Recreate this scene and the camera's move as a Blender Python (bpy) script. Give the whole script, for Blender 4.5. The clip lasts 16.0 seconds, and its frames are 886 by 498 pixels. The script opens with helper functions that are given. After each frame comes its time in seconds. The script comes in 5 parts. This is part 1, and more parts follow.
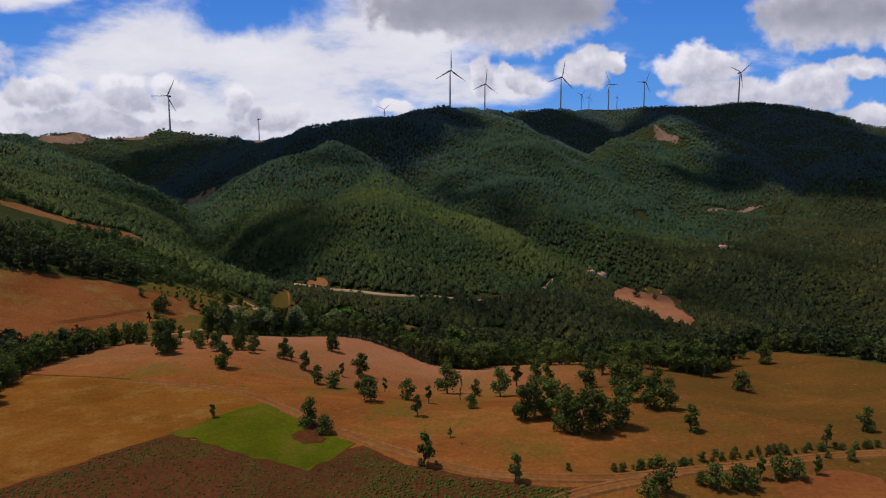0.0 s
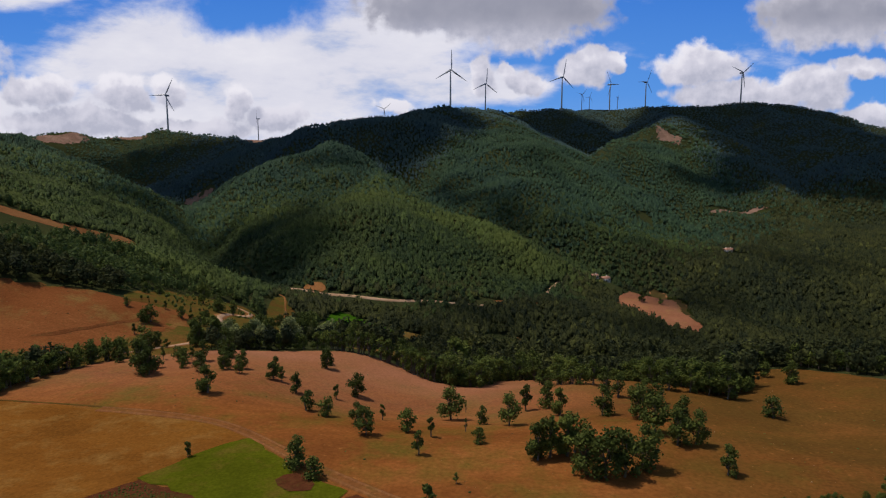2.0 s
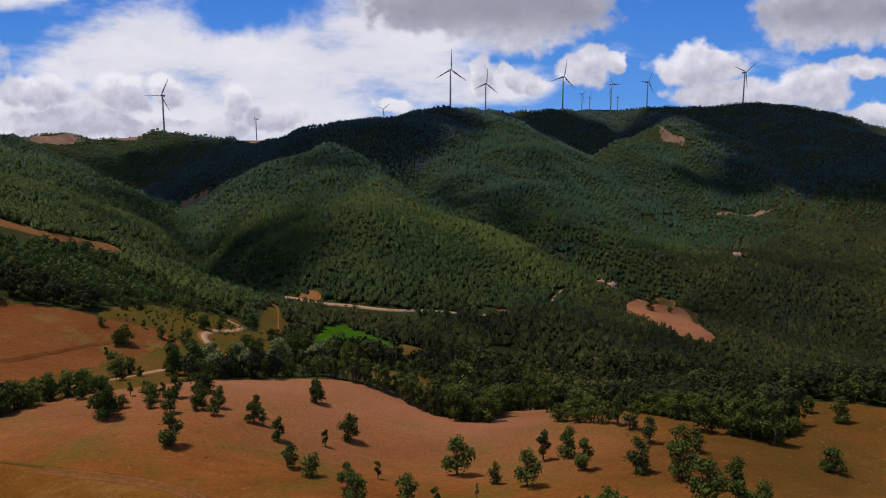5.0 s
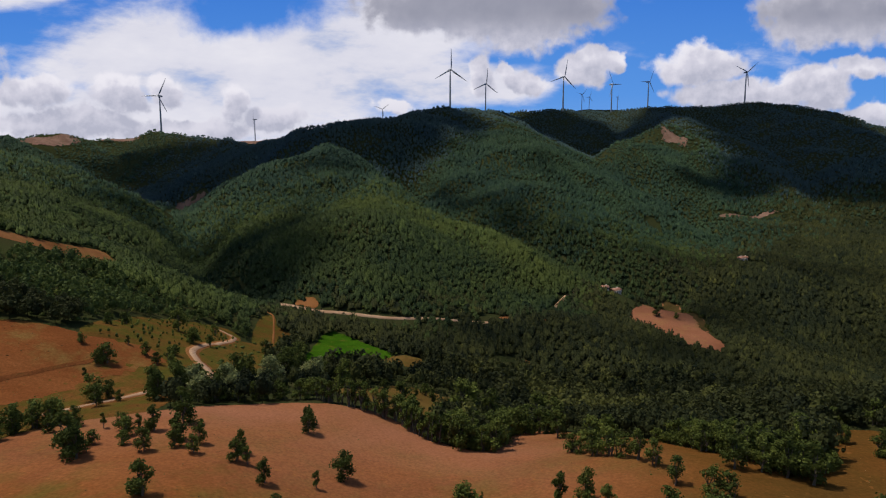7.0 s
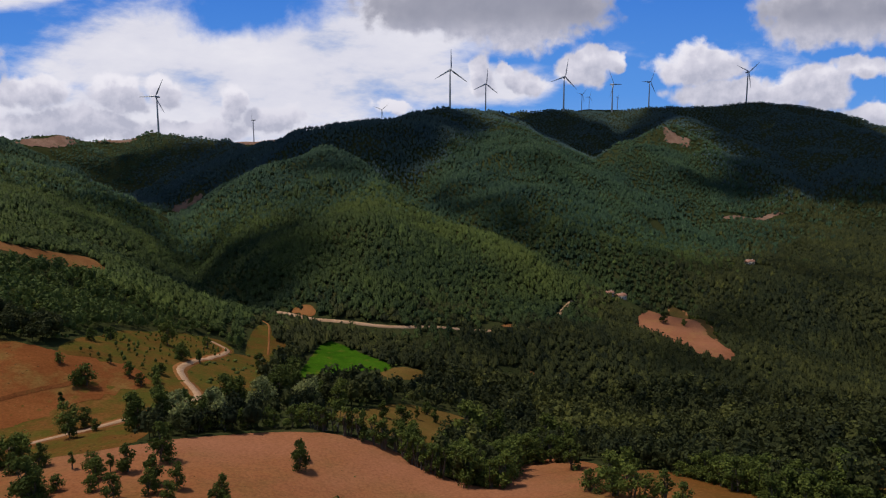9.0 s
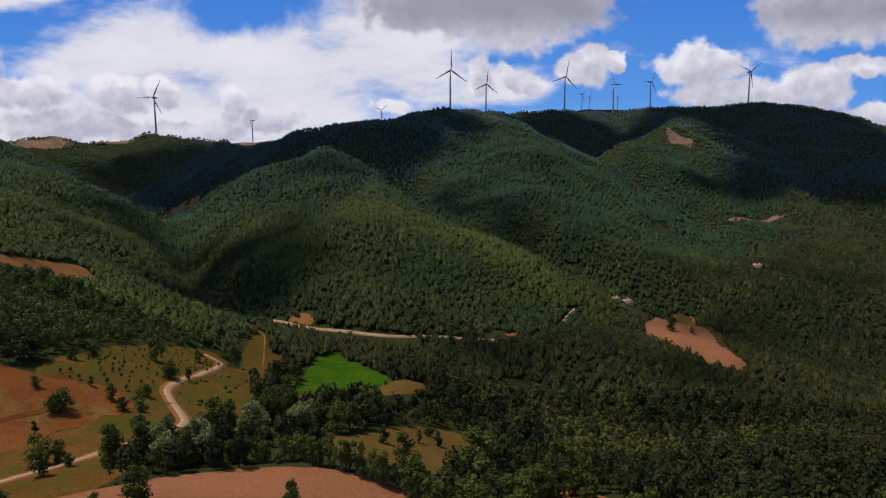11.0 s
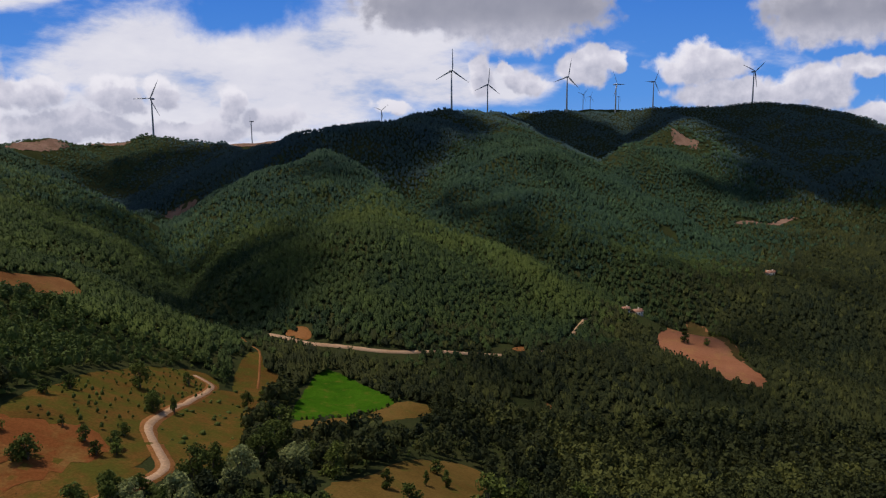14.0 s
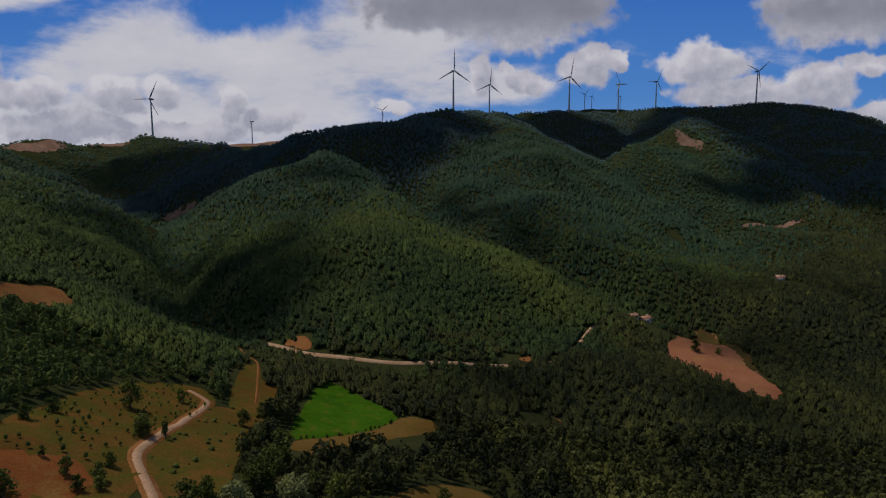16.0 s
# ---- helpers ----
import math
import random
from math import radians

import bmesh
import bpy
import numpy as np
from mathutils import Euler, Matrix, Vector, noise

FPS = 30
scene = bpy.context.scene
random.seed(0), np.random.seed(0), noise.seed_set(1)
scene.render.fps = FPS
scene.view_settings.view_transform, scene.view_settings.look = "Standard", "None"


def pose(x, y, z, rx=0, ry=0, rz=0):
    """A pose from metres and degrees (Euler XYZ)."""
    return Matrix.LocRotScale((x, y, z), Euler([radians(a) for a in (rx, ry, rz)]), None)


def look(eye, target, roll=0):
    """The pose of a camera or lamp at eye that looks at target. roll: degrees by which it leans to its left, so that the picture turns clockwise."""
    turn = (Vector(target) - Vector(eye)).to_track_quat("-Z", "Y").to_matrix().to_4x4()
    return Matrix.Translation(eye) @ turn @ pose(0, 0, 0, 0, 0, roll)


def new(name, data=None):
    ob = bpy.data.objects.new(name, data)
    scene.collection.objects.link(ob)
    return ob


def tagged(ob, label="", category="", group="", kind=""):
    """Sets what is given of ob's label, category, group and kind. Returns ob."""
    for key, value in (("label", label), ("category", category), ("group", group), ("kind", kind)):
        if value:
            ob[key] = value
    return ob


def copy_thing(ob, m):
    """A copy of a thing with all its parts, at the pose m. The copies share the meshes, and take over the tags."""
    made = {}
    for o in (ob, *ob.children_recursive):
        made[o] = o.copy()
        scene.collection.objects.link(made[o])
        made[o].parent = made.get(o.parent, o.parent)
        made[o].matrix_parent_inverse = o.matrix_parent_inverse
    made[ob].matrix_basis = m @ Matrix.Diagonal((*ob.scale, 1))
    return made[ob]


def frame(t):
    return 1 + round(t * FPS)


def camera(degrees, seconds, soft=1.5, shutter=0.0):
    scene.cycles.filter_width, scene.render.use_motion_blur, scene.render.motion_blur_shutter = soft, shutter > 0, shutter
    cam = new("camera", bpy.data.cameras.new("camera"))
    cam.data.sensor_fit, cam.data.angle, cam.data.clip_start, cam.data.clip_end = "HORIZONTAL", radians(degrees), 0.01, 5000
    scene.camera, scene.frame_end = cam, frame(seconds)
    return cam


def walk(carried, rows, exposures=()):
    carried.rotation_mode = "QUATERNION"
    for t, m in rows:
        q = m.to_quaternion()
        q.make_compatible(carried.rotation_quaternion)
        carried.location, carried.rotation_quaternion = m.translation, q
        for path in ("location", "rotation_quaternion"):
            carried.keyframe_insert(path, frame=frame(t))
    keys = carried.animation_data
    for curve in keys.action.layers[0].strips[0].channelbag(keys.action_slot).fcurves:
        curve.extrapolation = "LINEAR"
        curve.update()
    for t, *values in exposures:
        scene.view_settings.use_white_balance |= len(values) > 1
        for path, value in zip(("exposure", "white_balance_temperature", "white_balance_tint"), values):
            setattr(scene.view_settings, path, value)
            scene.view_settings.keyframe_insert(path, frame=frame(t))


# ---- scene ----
cam = camera(74.0, 16.0, soft=1.2)
PATH = [
    # seconds, x, y, z, and the turn in degrees
    (0.0, 0.0, 0.0, 40.0, 83.0, -0.0, 0.0),
    (1.0, -0.369, 5.495, 40.644, 82.988, -0.043, -0.003),
    (2.0, -0.72, 11.075, 41.366, 82.98, -0.067, -0.013),
    (3.0, -1.062, 16.726, 42.162, 82.976, -0.075, -0.031),
    (4.0, -1.404, 22.437, 43.029, 82.975, -0.07, -0.054),
    (5.0, -1.755, 28.193, 43.964, 82.975, -0.053, -0.081),
    (6.0, -2.124, 33.982, 44.962, 82.977, -0.027, -0.109),
    (7.0, -2.52, 39.791, 46.019, 82.979, 0.007, -0.138),
    (8.0, -2.952, 45.606, 47.133, 82.982, 0.045, -0.166),
    (9.0, -3.43, 51.416, 48.299, 82.984, 0.087, -0.191),
    (10.0, -3.961, 57.207, 49.514, 82.984, 0.129, -0.212),
    (11.0, -4.556, 62.965, 50.773, 82.983, 0.169, -0.227),
    (12.0, -5.223, 68.679, 52.074, 82.978, 0.206, -0.235),
    (13.0, -5.972, 74.335, 53.413, 82.97, 0.237, -0.233),
    (14.0, -6.811, 79.919, 54.785, 82.958, 0.26, -0.221),
    (15.0, -7.749, 85.42, 56.188, 82.941, 0.273, -0.197),
    (16.0, -8.796, 90.824, 57.617, 82.919, 0.273, -0.159),
]
walk(cam, [(t, pose(*p)) for t, *p in PATH], exposures=((0.0, 0.0), (13.8, 0.0), (14.5, -0.2), (15.0, -0.33), (16.0, -0.54)))

# world and sun: high summer sun from ahead on the left, broken by cumulus
SUN_HEIGHT, SUN_LEFT = 65.0, 74.0      # degrees over the horizon, and to the left of straight ahead
SUN = Vector((-math.sin(radians(SUN_LEFT)) * math.cos(radians(SUN_HEIGHT)), math.cos(radians(SUN_LEFT)) * math.cos(radians(SUN_HEIGHT)), math.sin(radians(SUN_HEIGHT))))
world = bpy.data.worlds.new("sky")
scene.world = world
world.use_nodes = True
sky = world.node_tree.nodes.new("ShaderNodeTexSky")
sky.sky_type, sky.sun_disc = "NISHITA", False
sky.sun_elevation, sky.sun_rotation = radians(SUN_HEIGHT), radians(-SUN_LEFT)
back = world.node_tree.nodes["Background"]
world.node_tree.links.new(sky.outputs[0], back.inputs[0])
back.inputs[1].default_value = 0.135
sun_light = bpy.data.lights.new("sun", "SUN")
sun_light.energy, sun_light.angle, sun_light.color = 3.8, radians(1.1), (1.0, 0.92, 0.79)
sun = new("sun", sun_light)
sun.matrix_world = look(SUN * 100, (0, 0, 0))


# ---- materials ----
def shader(name):
    m = bpy.data.materials.new(name)
    m.use_nodes = True
    nt = m.node_tree
    return m, nt, nt.nodes["Principled BSDF"]


def add(nt, kind, **values):
    n = nt.nodes.new(kind)
    for key, value in values.items():
        n.inputs[key.replace("_", " ")].default_value = value
    return n


def where(nt):
    return nt.nodes.new("ShaderNodeTexCoord").outputs["Object"]


def ramp(nt, source, stops):
    r = nt.nodes.new("ShaderNodeValToRGB")
    els = r.color_ramp.elements
    while len(els) < len(stops):
        els.new(0.5)
    for e, (at, c) in zip(els, stops):
        e.position, e.color = at, (*c, 1)
    nt.links.new(source, r.inputs[0])
    return r.outputs[0]


def cloudy(nt, scale, detail=4.0, rough=0.55, stretch=None, distort=0.0):
    """Noise over the surface's own place, scale in 1 / metres."""
    n = add(nt, "ShaderNodeTexNoise", Scale=scale, Detail=detail, Roughness=rough, Distortion=distort)
    coord = where(nt)
    if stretch:
        mp = nt.nodes.new("ShaderNodeMapping")
        mp.inputs["Scale"].default_value = stretch[:3]
        mp.inputs["Rotation"].default_value = (0, 0, radians(stretch[3]))
        nt.links.new(coord, mp.inputs[0])
        coord = mp.outputs[0]
    nt.links.new(coord, n.inputs["Vector"])
    return n.outputs["Fac"]


def blend(nt, fac, a, b, how="MIX"):
    n = nt.nodes.new("ShaderNodeMix")
    n.data_type, n.blend_type = "RGBA", how
    for sock, v in ((n.inputs[0], fac), (n.inputs[6], a), (n.inputs[7], b)):
        if isinstance(v, (int, float)):
            sock.default_value = v
        elif isinstance(v, tuple):
            sock.default_value = (*v, 1)
        else:
            nt.links.new(v, sock)
    return n.outputs[2]


def earth(name, dark, mid, light, spots, patch=0.02, grain=0.35, stretch=None, bump=0.5, spot_at=(0.52, 0.68), fine=1.6, drier_right=False):
    """Soil, stubble and dry grass: broad patches, clods and tufts, pale or green spots."""
    m, nt, bsdf = shader(name)
    broad = cloudy(nt, patch, 5, 0.6, stretch, 0.4)
    clods = cloudy(nt, grain, 5, 0.65, stretch)
    tufts = cloudy(nt, fine, 3, 0.6)
    c = ramp(nt, broad, ((0.3, dark), (0.5, mid), (0.72, light)))
    c = blend(nt, ramp(nt, clods, ((0.35, (0, 0, 0)), (0.7, (1, 1, 1)))), blend(nt, 0.4, c, dark), c)
    c = blend(nt, ramp(nt, cloudy(nt, patch * 2.7, 6, 0.7), ((spot_at[0], (0, 0, 0)), (spot_at[1], (1, 1, 1)))), c, spots)
    if drier_right:      # ochre grass on the slope to the right
        sep = nt.nodes.new("ShaderNodeSeparateXYZ")
        nt.links.new(where(nt), sep.inputs[0])
        side = add(nt, "ShaderNodeMapRange", From_Min=5.0, From_Max=50.0)
        nt.links.new(sep.outputs[0], side.inputs[0])
        c = blend(nt, blend(nt, 1.0, side.outputs[0], ramp(nt, cloudy(nt, 0.045, 5, 0.6), ((0.35, (0.0, 0.0, 0.0)), (0.65, (0.95, 0.95, 0.95)))), "MULTIPLY"), c, (0.112, 0.052, 0.012))
        # darker olive grass beyond it
        beyond = add(nt, "ShaderNodeMapRange", From_Min=26.0, From_Max=56.0)
        nt.links.new(sep.outputs[0], beyond.inputs[0])
        c = blend(nt, blend(nt, 1.0, beyond.outputs[0], ramp(nt, cloudy(nt, 0.06, 5, 0.6), ((0.3, (0.15, 0.15, 0.15)), (0.6, (0.85, 0.85, 0.85)))), "MULTIPLY"), c, (0.077, 0.041, 0.0105))
        # paler, pinkish soil towards the far rim of the shelf
        rim = add(nt, "ShaderNodeMapRange", From_Min=112.0, From_Max=172.0)
        nt.links.new(sep.outputs[1], rim.inputs[0])
        middle = add(nt, "ShaderNodeMapRange", From_Min=48.0, From_Max=8.0)
        nt.links.new(sep.outputs[0], middle.inputs[0])
        frayed = blend(nt, 1.0, blend(nt, 1.0, rim.outputs[0], middle.outputs[0], "MULTIPLY"), ramp(nt, cloudy(nt, 0.04, 5, 0.6), ((0.25, (0.45, 0.45, 0.45)), (0.6, (1.0, 1.0, 1.0)))), "MULTIPLY")
        c = blend(nt, frayed, c, (0.27, 0.112, 0.058))
    specks = ramp(nt, cloudy(nt, 0.7, 2, 0.5), ((0.66, (0, 0, 0)), (0.74, (0.5, 0.5, 0.5))))
    c = blend(nt, specks, c, light)
    c = blend(nt, 0.6, c, ramp(nt, tufts, ((0.3, (0.45, 0.45, 0.45)), (0.7, (1, 1, 1)))), "MULTIPLY")
    nt.links.new(c, bsdf.inputs["Base Color"])
    bsdf.inputs["Roughness"].default_value = 0.95
    bsdf.inputs["Specular IOR Level"].default_value = 0.0
    b = add(nt, "ShaderNodeBump", Strength=bump, Distance=0.25)
    nt.links.new(clods, b.inputs["Height"])
    nt.links.new(b.outputs[0], bsdf.inputs["Normal"])
    return m


def foliage(name, dark, light, wood=False, yellow=0.25):
    """Leaves: each tree has its own green, each leaf clump a shade of it; a little light shines through."""
    m, nt, bsdf = shader(name)
    leaf = nt.nodes.new("ShaderNodeNewGeometry").outputs["Random Per Island"]
    if wood:      # many trees in one mesh: each carries its own tint
        own = nt.nodes.new("ShaderNodeAttribute")
        own.attribute_name = "tint"
        tone = own.outputs["Fac"]
    else:
        tone = nt.nodes.new("ShaderNodeObjectInfo").outputs["Random"]
    middle = tuple((a + b) / 2 for a, b in zip(dark, light))
    c = ramp(nt, tone, ((0.0, dark), (0.3, tuple(0.55 * a + 0.45 * b for a, b in zip(dark, middle))), (0.75, middle), (1.0, light)))
    c = blend(nt, 0.55, c, ramp(nt, leaf, ((0.0, (0.55, 0.58, 0.6)), (0.6, (1, 1, 1)), (1.0, (1.35, 1.25, 1.0)))), "MULTIPLY")
    # drier, yellower stands and cool dark ones
    c = blend(nt, ramp(nt, cloudy(nt, 0.011, 5, 0.6), ((0.42, (0, 0, 0)), (0.66, (yellow, yellow, yellow)))), c, (light[0] * 1.25, light[1] * 1.08, light[2] * 0.8))
    if wood:
        c = blend(nt, ramp(nt, cloudy(nt, 0.007, 4, 0.6, (1, 1, 1, 40)), ((0.5, (0, 0, 0)), (0.7, (0.55, 0.55, 0.55)))), c, (dark[0] * 0.8, dark[1] * 0.95, dark[2] * 1.25))
    # fine dark mottle: the shaded gaps between leaves, put into the colour
    c = blend(nt, 0.5, c, ramp(nt, cloudy(nt, 2.6, 4, 0.65), ((0.36, (0.35, 0.38, 0.35)), (0.6, (1, 1, 1)))), "MULTIPLY")
    rough = add(nt, "ShaderNodeBump", Strength=0.8, Distance=0.3)
    nt.links.new(cloudy(nt, 2.6, 4, 0.65), rough.inputs["Height"])
    nt.links.new(rough.outputs[0], bsdf.inputs["Normal"])
    nt.links.new(c, bsdf.inputs["Base Color"])
    bsdf.inputs["Roughness"].default_value = 0.65
    bsdf.inputs["Specular IOR Level"].default_value = 0.05
    through_leaf = nt.nodes.new("ShaderNodeBsdfTranslucent")
    nt.links.new(c, through_leaf.inputs[0])
    mix = add(nt, "ShaderNodeMixShader", Fac=0.25)
    nt.links.new(bsdf.outputs[0], mix.inputs[1])
    nt.links.new(through_leaf.outputs[0], mix.inputs[2])
    nt.links.new(mix.outputs[0], nt.nodes["Material Output"].inputs[0])
    return m


FOREST_FLOOR = earth("forest floor", (0.024, 0.028, 0.011), (0.035, 0.038, 0.014), (0.05, 0.047, 0.018), (0.035, 0.044, 0.014), 0.03, 0.4)
MEADOW = earth("dry meadow", (0.11, 0.037, 0.011), (0.205, 0.07, 0.018), (0.26, 0.105, 0.028), (0.105, 0.07, 0.013), 0.026, 0.3, (1, 1.7, 1, 12), 0.7, (0.47, 0.68), 1.6, True)
PLOUGHED = earth("ploughed soil", (0.115, 0.038, 0.013), (0.178, 0.061, 0.02), (0.23, 0.09, 0.03), (0.17, 0.1, 0.03), 0.02, 0.5, (0.35, 1.6, 1, 24), 0.6)
TAN = earth("stubble", (0.112, 0.043, 0.0085), (0.16, 0.061, 0.0115), (0.185, 0.076, 0.0145), (0.205, 0.105, 0.028), 0.05, 0.6, (1, 1.8, 1, 15), 0.5, (0.5, 0.74), 2.2)
GRASS = earth("cut green grass", (0.046, 0.05, 0.0035), (0.067, 0.073, 0.0045), (0.085, 0.085, 0.0065), (0.105, 0.072, 0.012), 0.06, 0.5, None, 0.5, (0.5, 0.72), 2.2)
LUSH = earth("green crop", (0.021, 0.06, 0.004), (0.035, 0.09, 0.005), (0.05, 0.105, 0.007), (0.1, 0.09, 0.014), 0.06, 0.5, None, 0.5, (0.54, 0.72), 2.2)
OLIVE = earth("dry pasture", (0.085, 0.039, 0.011), (0.135, 0.059, 0.017), (0.175, 0.077, 0.024), (0.072, 0.062, 0.012), 0.045, 0.4, None, 0.6, (0.42, 0.62))
MOWN = earth("mown dry grass", (0.085, 0.05, 0.013), (0.125, 0.073, 0.02), (0.15, 0.085, 0.026), (0.075, 0.066, 0.014), 0.05, 0.5, None, 0.4)
CLAY = earth("red clay", (0.2, 0.078, 0.039), (0.265, 0.107, 0.054), (0.31, 0.135, 0.07), (0.26, 0.13, 0.05), 0.03, 0.4, None, 0.4)
CROP_SOIL = earth("bed soil", (0.058, 0.02, 0.009), (0.082, 0.027, 0.0115), (0.102, 0.036, 0.0145), (0.06, 0.042, 0.01), 0.06, 0.8, None, 0.6)
GRAVEL = earth("pale gravel", (0.3, 0.175, 0.1), (0.38, 0.24, 0.15), (0.44, 0.29, 0.185), (0.33, 0.19, 0.1), 0.1, 0.9, None, 0.3)
DUST = earth("worn earth track", (0.155, 0.062, 0.022), (0.21, 0.087, 0.031), (0.25, 0.112, 0.042), (0.15, 0.074, 0.02), 0.08, 0.9, None, 0.3)
CROWN = foliage("oak leaves", (0.045, 0.06, 0.014), (0.12, 0.14, 0.03))
CROWN_FAR = foliage("hillside crowns", (0.017, 0.032, 0.0145), (0.079, 0.11, 0.031), wood=True, yellow=0.6)
CROWN_VALLEY = foliage("valley crowns", (0.017, 0.024, 0.012), (0.089, 0.093, 0.026), wood=True, yellow=0.2)
# greens of the far woods, with the blue of haze mixed into the leaf colour
CROWN_MOUNTAIN_HAZED = foliage("hazed mountain crowns", (0.019, 0.041, 0.029), (0.065, 0.113, 0.055), wood=True, yellow=0.35)
CROWN_CREST_HAZED = foliage("hazed crest crowns", (0.034, 0.06, 0.066), (0.078, 0.128, 0.116), wood=True, yellow=0.2)
SCREE = earth("bare stony ground", (0.15, 0.083, 0.057), (0.22, 0.128, 0.09), (0.29, 0.18, 0.13), (0.075, 0.07, 0.028), 0.05, 0.3, None, 0.8, (0.55, 0.68))
SHRUB = foliage("shrub leaves", (0.044, 0.06, 0.015), (0.112, 0.134, 0.028), wood=True)
CROWN_PALE = foliage("silver willow leaves", (0.18, 0.195, 0.08), (0.3, 0.31, 0.125))
CROWN_BUSH = foliage("bush leaves", (0.05, 0.068, 0.016), (0.13, 0.155, 0.032))
CROP_LEAF = foliage("crop leaves", (0.05, 0.068, 0.012), (0.1, 0.12, 0.02), wood=True)
BARK, nt, bsdf = shader("bark")
nt.links.new(ramp(nt, cloudy(nt, 3.0, 5), ((0.3, (0.04, 0.03, 0.022)), (0.7, (0.11, 0.085, 0.06)))), bsdf.inputs["Base Color"])
bsdf.inputs["Roughness"].default_value = 0.9
STEEL, nt, bsdf = shader("grey painted steel")
nt.links.new(ramp(nt, cloudy(nt, 0.15, 3), ((0.3, (0.16, 0.17, 0.2)), (0.7, (0.22, 0.23, 0.26)))), bsdf.inputs["Base Color"])
bsdf.inputs["Roughness"].default_value = 0.5


# ---- the lie of the land ----
def smooth(a, b, t):
    t = np.clip((t - a) / (b - a), 0, 1)
    return t * t * (3 - 2 * t)


def soft_max(a, b, k):
    """The higher of two surfaces, with the crease between them rounded over k metres."""
    d = np.clip(0.5 + 0.5 * (a - b) / k, 0, 1)
    return b + (a - b) * d + k * d * (1 - d)


def ridge(x, y, crest, slope, round_off):
    """A ridge whose crest runs through points (x, y, height); its flanks fall off on both sides."""
    best = np.full(np.shape(x), -1e9)
    for (x0, y0, z0), (x1, y1, z1) in zip(crest, crest[1:]):
        dx, dy = x1 - x0, y1 - y0
        s = np.clip(((x - x0) * dx + (y - y0) * dy) / (dx * dx + dy * dy), 0, 1)
        d = np.hypot(x - x0 - s * dx, y - y0 - s * dy)
        best = np.maximum(best, z0 + s * (z1 - z0) - slope * (np.sqrt(d * d + round_off**2) - round_off))
    return best


RIDGES = (
    # crest, slope of the flanks, rounding of the crest
    (((-1500, 2300, 150), (-738, 2398, 184), (-289, 2951, 286), (300, 3200, 330), (783, 3405, 416), (974, 4000, 484), (1161, 4014, 484), (1800, 3800, 300)), 0.35, 30),
    (((-420, 300, 52), (-300, 325, 44), (-215, 345, 10), (-175, 335, -7), (-150, 300, -14)), 0.42, 23),
    (((-300, 220, 32), (-190, 225, 18), (-140, 215, 3), (-105, 205, -8)), 0.48, 29),
    (((-760, 760, 130), (-487, 700, 70), (-420, 665, 51), (-370, 640, 30), (-300, 630, 2)), 0.40, 16),
    (((-700, 560, 95), (-480, 545, 66), (-350, 530, 31), (-270, 500, 5)), 0.40, 15),
    (((-1400, 900, 150), (-707, 1000, 103), (-779, 1130, 109), (-780, 1170, 119), (-775, 1210, 128), (-761, 1240, 133), (-761, 1275, 130), (-753, 1310, 122), (-700, 1335, 128), (-632, 1350, 140), (-526, 1300, 129), (-447, 1280, 122), (-380, 1150, 102), (-256, 1000, 100)), 0.51, 11),
    (((-256, 1000, 109), (-194, 960, 120), (-127, 980, 135), (-76, 1010, 137), (-24, 1100, 163), (18, 1190, 172), (92, 1320, 186), (167, 1700, 217)), 0.51, 13),
    (((120, 1700, 217), (274, 1600, 218), (491, 1800, 229), (589, 1750, 243), (728, 1700, 236), (862, 1690, 247), (977, 1600, 218), (1080, 1500, 165), (1500, 1200, 90)), 0.50, 15),
    (((-175, 900, 84), (-150, 850, 84), (-132, 800, 78), (-114, 782, 71), (-87, 745, 53), (-64, 690, 40), (-40, 640, 25), (8, 590, 5), (56, 545, -10), (100, 520, -32), (126, 510, -38)), 0.48, 17),
    (((-139, 798, 77), (-171, 795, 70), (-198, 775, 58), (-225, 750, 42), (-249, 720, 24), (-269, 690, 5), (-215, 640, 6), (-180, 560, -10)), 0.45, 20),
    (((-150, 742, 47), (-150, 700, 32), (-140, 640, 18), (-125, 560, 0), (-120, 500, -20)), 0.42, 24),
    (((-189, 394, -5), (-176, 392, -8), (-153, 388, -16), (-127, 380, -24), (-104, 370, -29)), 0.42, 14),
    (((-64, 690, 31), (-75, 560, 18), (-65, 460, -12), (-60, 425, -27)), 0.43, 27),
    (((92, 1320, 170), (105, 1150, 150), (110, 930, 92), (130, 880, 80), (169, 860, 64), (227, 835, 38), (264, 795, 12), (292, 765, -12)), 0.48, 12),
    (((110, 900, 86), (20, 840, 52), (-10, 800, 40)), 0.55, 13),
    (((110, 880, 89), (105, 780, 41), (125, 640, -2)), 0.43, 35),
    (((589, 1750, 225), (497, 1250, 159), (416, 1130, 123), (330, 1050, 99), (250, 1000, 64)), 0.53, 13),
    (((416, 1130, 140), (480, 1050, 78), (470, 900, 12)), 0.50, 18),
    (((862, 1690, 236), (800, 1200, 130), (640, 960, 42), (534, 880, -4), (440, 800, -20)), 0.40, 30),
)

